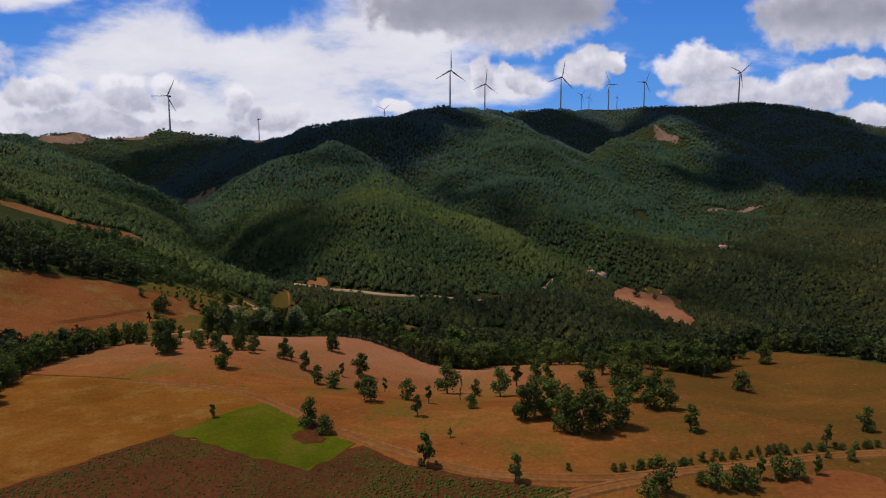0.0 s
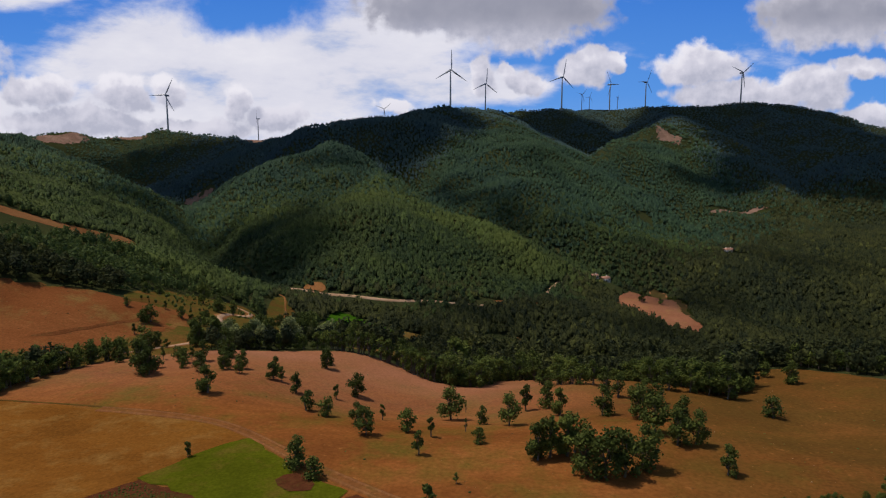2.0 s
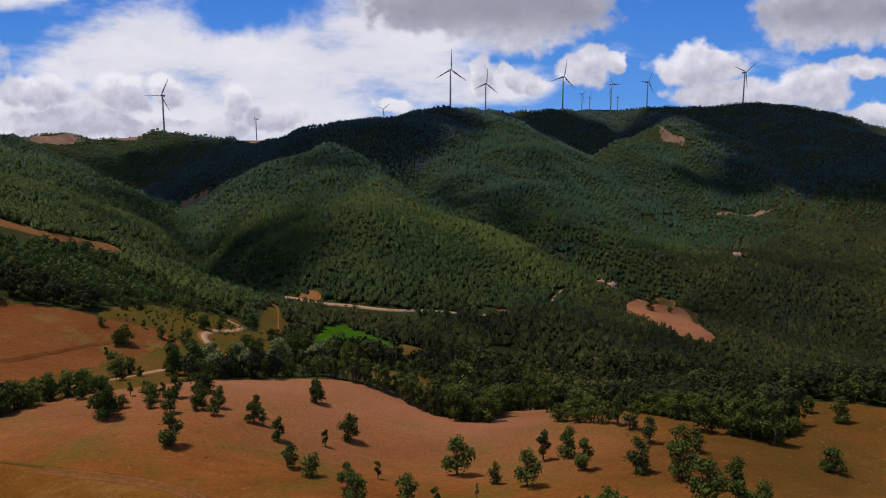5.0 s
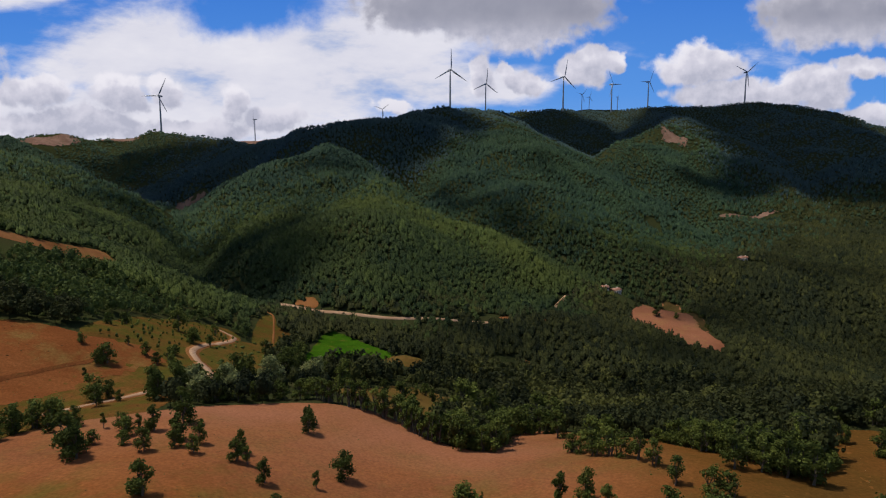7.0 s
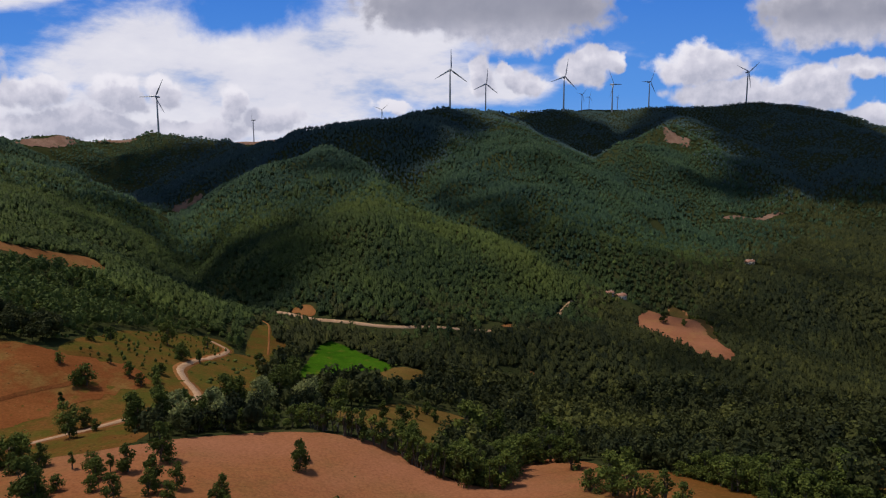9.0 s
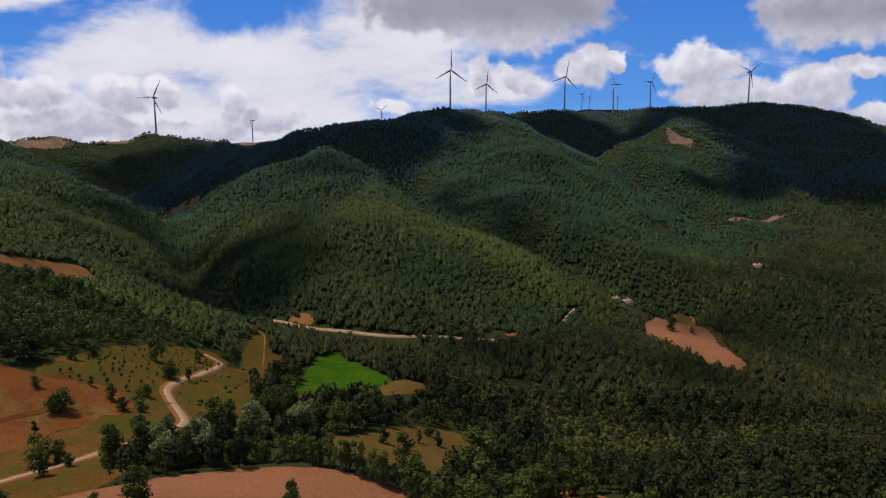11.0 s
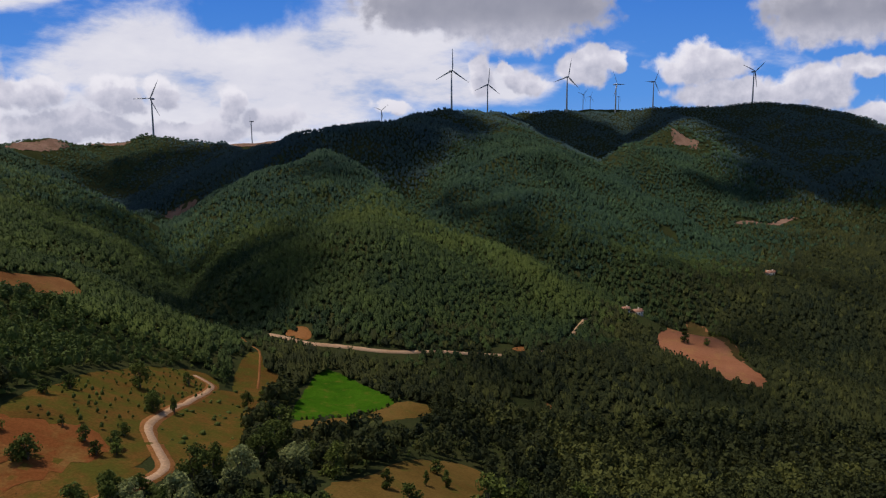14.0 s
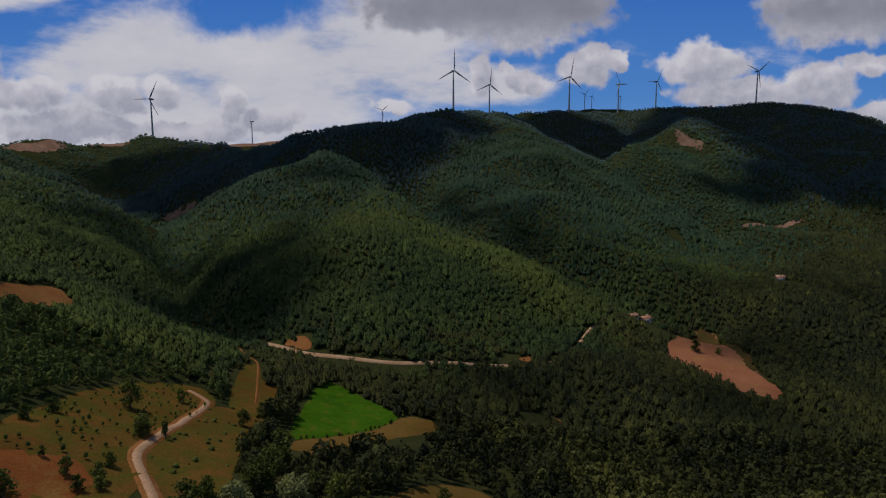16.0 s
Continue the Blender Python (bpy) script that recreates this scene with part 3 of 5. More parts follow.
    grey = math_node("MULTIPLY", body, math_node("ADD", -0.6, math_node("MULTIPLY", lumps, 2.7)))

    # thin high cloud, drawn out to the left
    mp = nt.nodes.new("ShaderNodeMapping")
    mp.inputs["Rotation"].default_value = (0, 0, radians(22))
    mp.inputs["Scale"].default_value = (0.34, 0.9, 1)
    nt.links.new(uv, mp.inputs[0])
    streaks = fbm(mp.outputs[0], 1.3, 7, 0.6).outputs["Fac"]
    veil = None
    for cx, cy, rx, ry in ((-3.2, 2.0, 5.2, 1.5), (-0.4, 2.7, 1.8, 0.8), (-7.5, 3.6, 2.2, 1.0), (-6.0, 0.9, 6.0, 0.9), (0.3, 1.6, 2.2, 0.5)):
        r = vec("LENGTH", vec("MULTIPLY", vec("SUBTRACT", uv, (cx, cy, 0)), (1 / rx, 1 / ry, 0)), (0, 0, 0))
        d = math_node("SUBTRACT", 1.0, r)
        veil = d if veil is None else math_node("MAXIMUM", veil, d)
    frayed = vec("ADD", uv, vec("MULTIPLY", vec("SUBTRACT", fbm(uv, 0.8, 6, 0.6).outputs["Color"], (0.5, 0.5, 0.5)), (3.0, 1.4, 0)))
    gap = vec("LENGTH", vec("MULTIPLY", vec("SUBTRACT", frayed, (-3.4, 3.0, 0)), (1 / 1.5, 1 / 0.62, 0)), (0, 0, 0))
    veil = math_node("ADD", math_node("MULTIPLY", ease(veil, -0.05, 0.55), 1.0), math_node("MULTIPLY", math_node("SUBTRACT", streaks, 0.5), 2.6))
    veil = math_node("MULTIPLY", ease(veil, 0.1, 0.95), ease(gap, 0.5, 1.25))

    sep = nt.nodes.new("ShaderNodeSeparateXYZ")
    nt.links.new(uv, sep.inputs[0])
    height = math_node("DIVIDE", sep.outputs[1], 4.0)
    blue = ramp(nt, height, ((0.0, (0.22, 0.42, 0.8)), (0.35, (0.1, 0.3, 0.76)), (0.8, (0.05, 0.2, 0.66)), (1.0, (0.025, 0.14, 0.52))))
    c = blend(nt, veil, blue, ramp(nt, streaks, ((0.3, (0.48, 0.53, 0.68)), (0.48, (0.7, 0.7, 0.8)), (0.7, (0.8, 0.79, 0.86)))))
    tower = ramp(nt, math_node("ADD", math_node("MULTIPLY", ease(sep.outputs[1], 1.5, 0.9), 0.22), math_node("ADD", math_node("MULTIPLY", grey, 0.75), math_node("MULTIPLY", body, 0.12))), ((0.0, (0.84, 0.82, 0.89)), (0.28, (0.66, 0.65, 0.75)), (0.9, (0.46, 0.47, 0.58))))
    soft_grey = math_node("ADD", math_node("MULTIPLY", body, 0.62), math_node("MULTIPLY", math_node("SUBTRACT", fbm(uv, 1.5, 5, 0.5).outputs["Fac"], 0.5), 0.5))
    deck = ramp(nt, soft_grey, ((0.0, (0.62, 0.61, 0.7)), (0.3, (0.42, 0.42, 0.5)), (0.7, (0.29, 0.3, 0.38))))
    puff = blend(nt, ease(sep.outputs[1], 2.2, 2.8), tower, deck)
    c = blend(nt, cover, c, puff)
    glow = add(nt, "ShaderNodeEmission", Strength=1.0)
    nt.links.new(c, glow.inputs["Color"])
    nt.links.new(glow.outputs[0], nt.nodes["Material Output"].inputs[0])
    return m


COLS, ROWS = 150, 48
verts, faces, chart = [], [], []
for j in range(ROWS + 1):
    for i in range(COLS + 1):
        a, e = radians(-70 + 140 * i / COLS), radians(-6 + 44 * j / ROWS)
        verts.append((4500 * math.sin(a) * math.cos(e), 60 + 4500 * math.cos(a) * math.cos(e), 50 + 4500 * math.sin(e)))
        chart.append((10.4 * math.tan(a), 10.4 * math.tan(e) / math.cos(a)))
for j in range(ROWS):
    for i in range(COLS):
        k = j * (COLS + 1) + i
        faces.append((k, k + COLS + 1, k + COLS + 2, k + 1))
shell = mesh_object("sky_backdrop", verts, faces, sky_material())
layer = shell.data.uv_layers.new(name="sky_map")
layer.data.foreach_set("uv", [c for loop in shell.data.loops for c in chart[loop.vertex_index]])
tagged(shell, "blue summer sky with white and grey cumulus clouds", "sky", kind="structure")


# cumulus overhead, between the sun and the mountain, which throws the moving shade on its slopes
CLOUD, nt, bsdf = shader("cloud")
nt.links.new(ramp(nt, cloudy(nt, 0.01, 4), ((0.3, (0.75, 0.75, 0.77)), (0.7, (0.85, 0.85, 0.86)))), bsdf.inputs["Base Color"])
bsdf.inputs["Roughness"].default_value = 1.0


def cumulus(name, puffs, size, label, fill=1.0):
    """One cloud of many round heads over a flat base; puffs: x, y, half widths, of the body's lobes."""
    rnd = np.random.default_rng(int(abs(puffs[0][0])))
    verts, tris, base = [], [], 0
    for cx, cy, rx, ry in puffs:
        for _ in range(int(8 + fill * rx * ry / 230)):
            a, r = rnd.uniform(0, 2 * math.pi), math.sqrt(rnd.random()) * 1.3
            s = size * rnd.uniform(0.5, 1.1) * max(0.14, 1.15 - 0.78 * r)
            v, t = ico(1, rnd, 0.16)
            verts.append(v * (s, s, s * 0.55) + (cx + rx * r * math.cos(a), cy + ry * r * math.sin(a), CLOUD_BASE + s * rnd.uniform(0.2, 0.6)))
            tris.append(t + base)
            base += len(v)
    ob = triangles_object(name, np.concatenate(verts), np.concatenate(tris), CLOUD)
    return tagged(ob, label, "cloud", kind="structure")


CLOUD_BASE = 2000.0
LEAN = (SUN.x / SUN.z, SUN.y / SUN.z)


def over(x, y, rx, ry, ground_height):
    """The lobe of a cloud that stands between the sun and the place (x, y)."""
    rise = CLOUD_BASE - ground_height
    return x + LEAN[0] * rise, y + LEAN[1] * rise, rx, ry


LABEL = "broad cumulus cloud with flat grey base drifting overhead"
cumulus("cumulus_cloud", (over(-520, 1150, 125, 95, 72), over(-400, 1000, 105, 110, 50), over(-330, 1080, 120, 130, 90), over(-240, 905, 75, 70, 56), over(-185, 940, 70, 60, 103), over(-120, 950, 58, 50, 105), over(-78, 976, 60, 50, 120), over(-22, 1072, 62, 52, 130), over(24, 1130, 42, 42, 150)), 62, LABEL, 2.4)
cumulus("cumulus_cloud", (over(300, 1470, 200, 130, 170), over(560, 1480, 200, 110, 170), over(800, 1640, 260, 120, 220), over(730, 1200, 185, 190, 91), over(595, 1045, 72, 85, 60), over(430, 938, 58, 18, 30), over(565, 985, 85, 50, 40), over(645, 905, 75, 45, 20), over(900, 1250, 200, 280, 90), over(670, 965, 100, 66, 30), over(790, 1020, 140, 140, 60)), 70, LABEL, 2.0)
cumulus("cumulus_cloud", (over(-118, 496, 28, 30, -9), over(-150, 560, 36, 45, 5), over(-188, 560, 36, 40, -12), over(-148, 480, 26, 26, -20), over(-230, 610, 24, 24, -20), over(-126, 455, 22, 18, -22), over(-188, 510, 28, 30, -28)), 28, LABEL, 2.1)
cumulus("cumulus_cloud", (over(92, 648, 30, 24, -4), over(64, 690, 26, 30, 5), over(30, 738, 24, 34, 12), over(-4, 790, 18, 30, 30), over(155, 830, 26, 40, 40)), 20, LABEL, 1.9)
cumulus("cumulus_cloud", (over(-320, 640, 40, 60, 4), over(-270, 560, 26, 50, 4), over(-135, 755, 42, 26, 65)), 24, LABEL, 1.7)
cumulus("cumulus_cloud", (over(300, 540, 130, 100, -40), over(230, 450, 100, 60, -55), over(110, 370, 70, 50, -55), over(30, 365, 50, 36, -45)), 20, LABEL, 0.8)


# ---- woods ----
def leaf_tris(rnd, centres, outward, size, ruffle=0.7):
    """Bent leafy flakes, two triangles each, facing roughly outward."""
    n = len(centres)
    a = rnd.normal(size=(n, 3))
    nrm = outward + ruffle * rnd.normal(size=(n, 3))
    nrm /= np.linalg.norm(nrm, axis=1, keepdims=True)
    u = np.cross(nrm, a)
    u /= np.linalg.norm(u, axis=1, keepdims=True)
    w = np.cross(nrm, u)
    s = size * rnd.uniform(0.6, 1.3, (n, 1))
    p = np.stack([centres - u * s, centres - w * s * 0.7 + nrm * s * 0.25, centres + u * s, centres + w * s * 0.8 - nrm * s * 0.2], 1).reshape(-1, 3)
    k = np.arange(n)[:, None] * 4
    return p, np.concatenate([k + [0, 1, 2], k + [0, 2, 3]])


def joined(parts):
    verts, tris, base = [], [], 0
    for v, t in parts:
        verts.append(v)
        tris.append(t + base)
        base += len(v)
    return np.concatenate(verts), np.concatenate(tris)


def crown_shape(rnd, flakes, level=1, tall=1.0, stem=True, taper=0.5):
    """A woodland tree of height 1 as arrays: lumpy body, leaf flakes, bit of stem."""
    v, t = ico(level, rnd, 0.24 if level > 1 else 0.4)
    v = v * (0.36, 0.36, 0.36 * tall) * (0.7 if flakes > 40 else 1.0)
    v[:, 2] = np.where(v[:, 2] < 0, v[:, 2] * 0.8, v[:, 2] * rnd.uniform(1.0, 1.35))
    v[:, :2] *= np.clip(1.06 - taper * v[:, 2:3], 0.35, 1.25)
    v += (rnd.uniform(-0.04, 0.04), rnd.uniform(-0.04, 0.04), 0.56)
    if not stem:      # the underside is never seen in a closed wood
        t = t[v[t].mean(1)[:, 2] > 0.44]
    parts = [(v, t)]
    if flakes:
        d = rnd.normal(size=(flakes, 3))
        d /= np.linalg.norm(d, axis=1, keepdims=True)
        d[:, 2] = np.where(d[:, 2] < -0.5, -d[:, 2], d[:, 2])
        lobes = 1 + 0.25 * np.sin(3 * np.arctan2(d[:, 1], d[:, 0]) + rnd.uniform(0, 6))[:, None] * np.cos(2.5 * d[:, 2:3])
        c = d * (0.37, 0.37, 0.42 * tall) * lobes * rnd.uniform(0.74, 1.08, (flakes, 1))
        c[:, :2] *= np.clip(1.06 - taper * c[:, 2:3], 0.35, 1.25)
        parts.append(leaf_tris(rnd, c + (0, 0, 0.57), d, 0.072 if flakes > 80 else 0.095 if flakes > 40 else 0.12, 0.5))
    if stem:
        a = np.linspace(0, 2 * np.pi, 4)[:3]
        ring = np.stack([np.cos(a), np.sin(a)], 1) * 0.022
        sv = np.concatenate([np.c_[ring, [-0.06] * 3], np.c_[ring * 0.7, [0.4] * 3]])
        st = np.array([(i, (i + 1) % 3, 3 + (i + 1) % 3) for i in range(3)] + [(i, 3 + (i + 1) % 3, 3 + i) for i in range(3)])
        parts.append((sv, st))
    return joined(parts)


CLEAR = {"meadow": 3, "ploughed_field": 10, "orchard": 12, "green_field": 14, "stubble_strip": 18, "clearing": 22, "clay_field": 9, "hill_strip": 31, "lane_pasture": 8, "valley_pasture": 14, "roadside": 3}


def spread(rnd, x0, x1, y0, y1, gap, reach=1.0):
    """Jittered places over a stretch of land, with no tree on fields or roads."""
    xs, ys = np.meshgrid(np.arange(x0, x1, gap), np.arange(y0, y1, gap))
    xs = (xs + rnd.uniform(-0.48, 0.48, xs.shape) * gap).ravel()
    ys = (ys + rnd.uniform(-0.48, 0.48, ys.shape) * gap).ravel()
    keep = np.abs(xs) < 0.765 * ys + 28
    for key, poly in AREAS.items():
        edge = [tuple(q) for q in rounded(poly, 1)]
        for dy in np.arange(0, CLEAR.get(key, 4) + 1, 3.5):      # no tall tree close below a field
            keep &= ~inside(edge, xs + rnd.uniform(-1.5, 1.5, xs.shape), ys + dy * reach)
    for line, half, front in ROAD_LINES:
        for a, b in zip(line, line[1:]):
            dx, dy = b[0] - a[0], b[1] - a[1]
            s = np.clip(((xs - a[0]) * dx + (ys - a[1]) * dy) / (dx * dx + dy * dy), 0, 1)
            off_x, off_y = xs - a[0] - s * dx, ys - a[1] - s * dy
            keep &= np.hypot(off_x, np.where(off_y < 0, off_y / (1 + front * reach), off_y)) > half
    for cx, cy, rx, ry in BARE:
        keep &= ((xs - cx) / rx) ** 2 + ((ys - cy) / ry) ** 2 > 1 + rnd.uniform(-0.5, 0.5, xs.shape)
    return xs[keep], ys[keep]


# clear strips along the roads: course, half width, how much wider on the near side
ROAD_LINES = (
    (((-104, 158), (-88, 175), (-80, 188), (-75, 202), (-74, 214), (-85, 230), (-90, 252), (-101, 310), (-112, 330)), 3.2, 2.0),
    (((-118, 398), (-108, 380), (-100, 374), (-93, 350)), 2.6, 3.0),
    (((-112, 420), (-104, 411), (-75, 392), (-48, 386), (-24, 387)), 2.6, 3.5),
    (((-4, 394), (20, 398), (53, 406)), 1.5, 3.0),
    (((53, 406), (61, 415), (80, 454), (88, 465)), 2.0, 2.0),
)
# thin or bare spots in the woods: x, y and half widths
BARE = ((-55, 207, 7, 8), (-46, 218, 5, 6), (-68, 196, 7, 6), (136, 486, 10, 22), (281, 572, 12, 26), (248, 722, 7, 16), (136, 500, 9, 12), (280, 588, 10, 12), (262, 592, 9, 10), (405, 1090, 12, 14), (30, 408, 10, 6), (58, 412, 7, 7), (30, 346, 8, 10), (-752, 1180, 34, 60), (-745, 1130, 26, 26), (420, 848, 54, 7), (-385, 925, 36, 16), (-370, 870, 14, 40),
        (-692, 1322, 36, 16), (248, 735, 8, 10), (-85, 405, 6, 10), (-740, 2390, 400, 300))


# stands of a younger, lighter or older, darker wood, and light and shade put into the tint: x, y, half widths, shift
STANDS_AND_SHADE = ((54, 272, 20, 36, 0.6), (95, 236, 50, 16, 0.4), (-8, 300, 34, 16, -0.4), (-14, 340, 30, 12, -0.3), (-170, 290, 80, 60, 0.5), (-360, 620, 160, 150, 0.3), (120, 290, 60, 34, -0.25), (20, 270, 16, 20, -0.3), (-95, 335, 20, 20, -0.2), (60, 330, 40, 24, 0.2), (-20, 560, 60, 60, 0.15), (8, 592, 60, 42, 0.28), (62, 545, 42, 26, 0.28), (-64, 690, 40, 40, 0.2), (72, 690, 44, 60, -0.32), (112, 625, 36, 40, -0.32), (20, 770, 40, 50, -0.25),
          # lit crest of the near hill and the shaded hollow behind it
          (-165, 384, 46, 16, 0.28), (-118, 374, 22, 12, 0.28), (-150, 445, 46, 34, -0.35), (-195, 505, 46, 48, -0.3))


def woods(name, rnd, shapes, xs, ys, low, high, material, label, slim=1.0, mixed=0.25):
    """All trees of one stretch, as one mesh."""
    zs = land(xs, ys)
    n = len(xs)
    kind, turn = rnd.integers(0, len(shapes), n), rnd.uniform(0, 2 * np.pi, n)
    tall = rnd.uniform(low, high, n) * (0.85 + 0.3 * np.sin(xs / 31 + np.sin(ys / 43)) ** 2)
    wide = tall * rnd.uniform(0.8, 1.15, n) * slim
    own = rnd.normal(0.42, mixed, n)
    for cx, cy, rx, ry, shift in STANDS_AND_SHADE:
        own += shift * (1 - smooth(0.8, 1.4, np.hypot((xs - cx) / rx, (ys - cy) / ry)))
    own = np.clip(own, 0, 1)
    verts, tris, tint, base = [], [], [], 0
    for k, (v, t) in enumerate(shapes):
        m = np.where(kind == k)[0]
        if not len(m):
            continue
        c, s = np.cos(turn[m])[:, None], np.sin(turn[m])[:, None]
        x = (v[None, :, 0] * c - v[None, :, 1] * s) * wide[m][:, None] + xs[m][:, None]
        y = (v[None, :, 0] * s + v[None, :, 1] * c) * wide[m][:, None] + ys[m][:, None]
        z = v[None, :, 2] * tall[m][:, None] + zs[m][:, None]
        verts.append(np.stack([x, y, z], -1).reshape(-1, 3))
        tris.append((t[None] + (np.arange(len(m)) * len(v))[:, None, None]).reshape(-1, 3) + base)
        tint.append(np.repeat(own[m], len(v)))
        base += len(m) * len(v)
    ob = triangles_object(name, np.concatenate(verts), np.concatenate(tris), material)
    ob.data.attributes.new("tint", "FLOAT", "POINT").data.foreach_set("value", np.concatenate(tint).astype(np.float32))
    return tagged(ob, label, "forest", kind="stuff")


def tufted_crown(rnd, tufts, sides=3, flakes=0, blunt=0.0):
    """A tree of height 1 for a closed wood: leafy tufts round a common middle, each drawn to a blunt point."""
    parts = []
    for k in range(tufts):
        a, r = 2.4 * k + rnd.uniform(0, 1.0), 0.26 * math.sqrt((k + 0.3) / tufts) * rnd.uniform(0.8, 1.25)
        cx, cy, w = r * math.cos(a), r * math.sin(a), rnd.uniform(0.12, 0.2) * (1.2 if tufts < 6 else 1.0) * (1 + 0.5 * blunt)
        b = rnd.uniform(0, 6.3) + np.arange(sides) * 2 * np.pi / sides
        low = np.c_[cx + w * np.cos(b), cy + w * np.sin(b), rnd.uniform(0.06, 0.4, sides)]
        tip = (cx * 1.15, cy * 1.15, 1.08 - 0.12 * blunt - (1.0 + blunt) * r + rnd.uniform(-0.14, 0.08))
        parts.append((np.concatenate([low, [tip]]), np.array([(q, (q + 1) % sides, sides) for q in range(sides)])))
    if flakes:
        d = rnd.normal(size=(flakes, 3))
        d /= np.linalg.norm(d, axis=1, keepdims=True)
        d[:, 2] = np.abs(d[:, 2])
        parts.append(leaf_tris(rnd, d * (0.34, 0.34, 0.42) * rnd.uniform(0.8, 1.1, (flakes, 1)) + (0, 0, 0.5), d, 0.09))
    return joined(parts)


rng = np.random.default_rng(5)
NEAR_SHAPES = [crown_shape(rng, 120, 1, rng.uniform(1.0, 1.3), taper=rng.uniform(0.2, 0.9)) for _ in range(10)]
MID_SHAPES = [tufted_crown(rng, 9, 4, 8, 0.4) for _ in range(14)]
SPUR_SHAPES = [tufted_crown(rng, 7, 3, 3, 0.3) for _ in range(14)]
FAR_SHAPES = [tufted_crown(rng, 5) for _ in range(14)]
VALLEY_SHAPES = [crown_shape(rng, 56, 1, rng.uniform(1.0, 1.35), stem=False, taper=rng.uniform(0.2, 1.0)) for _ in range(14)]
LOW_SHAPES = [crown_shape(rng, 6, 1, 0.8, stem=False) for _ in range(8)]
wx, wy = spread(rng, -300, 300, 95, 235, 3.9)
# the valley bottom is more open than the slopes
thin = (np.abs(wx + 30) < 48) & (wy > 182) & (rng.random(len(wx)) < 0.68)
wx, wy = wx[~thin], wy[~thin]
woods("valley_wood", rng, NEAR_SHAPES, wx, wy, 4.0, 7.6, CROWN_VALLEY, "green broadleaf wood beyond the meadow", 0.95)


def old_wood(rnd, x, y):
    """The dark old wood of the valley bottom, which thins out into the lighter wood of the slopes."""
    rim = 400 + 0.9 * np.clip(x - 40, 0, 160) + 1.2 * np.clip(x - 200, 0, 300) + 18 * np.sin(x / 23 + y / 31)
    wide = 35 + 0.4 * np.clip(x - 150, 0, 300)
    return (rnd.random(len(x)) < 1 - smooth(-1, 1, (y - rim) / wide)) & (x + rnd.uniform(-14, 14, len(x)) > -100)


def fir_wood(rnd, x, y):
    """The wood whose colour carries most haze: the crest, the ridge behind the wooded dome, and the broad slope to the
    right.
    """
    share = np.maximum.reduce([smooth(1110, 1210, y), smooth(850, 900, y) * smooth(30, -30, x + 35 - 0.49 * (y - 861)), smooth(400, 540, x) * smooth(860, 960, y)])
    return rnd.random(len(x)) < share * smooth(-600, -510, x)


for x1, y0, y1, gap, shapes, low, high, slim, place in ((300, 235, 335, 4.5, VALLEY_SHAPES, 4.6, 8.6, 0.95, "above the road"), (440, 335, 500, 3.7, MID_SHAPES, 3.6, 7.4, 0.95, "on the lower hillsides"), (560, 500, 680, 3.6, SPUR_SHAPES, 3.8, 7.4, 1.0, "on the spurs of the mountain")):
    wx, wy = spread(rng, -x1, x1, y0, y1, gap)
    thin = (np.abs(wx + 30) < 48) & (wy < 300) & (rng.random(len(wx)) < 0.4)
    wx, wy = wx[~thin], wy[~thin]
    old = old_wood(rng, wx, wy)
    woods("valley_wood", rng, shapes, wx[old], wy[old], low, high, CROWN_VALLEY, "dense dark green broadleaf wood filling the valley", slim)
    # towards the mountain more trees take the haze-tinted green
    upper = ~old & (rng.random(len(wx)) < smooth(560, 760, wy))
    for wood, material in ((~old & ~upper, CROWN_FAR), (upper, CROWN_MOUNTAIN_HAZED)):
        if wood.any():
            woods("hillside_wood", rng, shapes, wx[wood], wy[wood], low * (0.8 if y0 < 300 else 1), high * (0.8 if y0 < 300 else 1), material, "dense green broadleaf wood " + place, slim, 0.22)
# slopes that fall away from the valley are only thinly wooded
for x1, y0, y1, gap, low, high, slim in ((880, 680, 1050, 4.2, 4.0, 7.4, 1.0), (1450, 1050, 1780, 7.0, 3.0, 5.4, 1.6)):
    wx, wy = spread(rng, -x1, x1, y0, y1, gap)
    away = (land(wx, wy + 5) - land(wx, wy - 5) < -0.8) & (rng.random(len(wx)) < 0.93)
    wx, wy = wx[~away], wy[~away]
    old, hazed, near = old_wood(rng, wx, wy), fir_wood(rng, wx, wy), rng.random(len(wx)) > smooth(560, 760, wy)
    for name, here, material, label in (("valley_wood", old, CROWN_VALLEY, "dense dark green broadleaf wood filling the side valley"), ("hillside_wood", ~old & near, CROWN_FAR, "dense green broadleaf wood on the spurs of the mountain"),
                                        ("mountain_wood", ~old & ~near & ~hazed, CROWN_MOUNTAIN_HAZED, "green wood on the upper slopes of the mountain"), ("mountain_wood", ~old & ~near & hazed, CROWN_CREST_HAZED, "dark blue-green wood below the mountain crest, haze in its colour")):
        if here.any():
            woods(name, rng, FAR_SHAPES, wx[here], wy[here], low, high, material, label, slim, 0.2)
wx, wy = spread(rng, -170, 260, 92, 480, 6.6, reach=0.12)
woods("undergrowth", rng, LOW_SHAPES, wx, wy, 0.8, 2.4, SHRUB, "low green undergrowth between the trees")



# ---- single trees and bushes ----
def part(name, verts, tris, material, parent, label=""):
    ob = triangles_object(name, verts, tris, material)
    ob.parent = parent
    if label:
        ob["label"] = label
    return ob


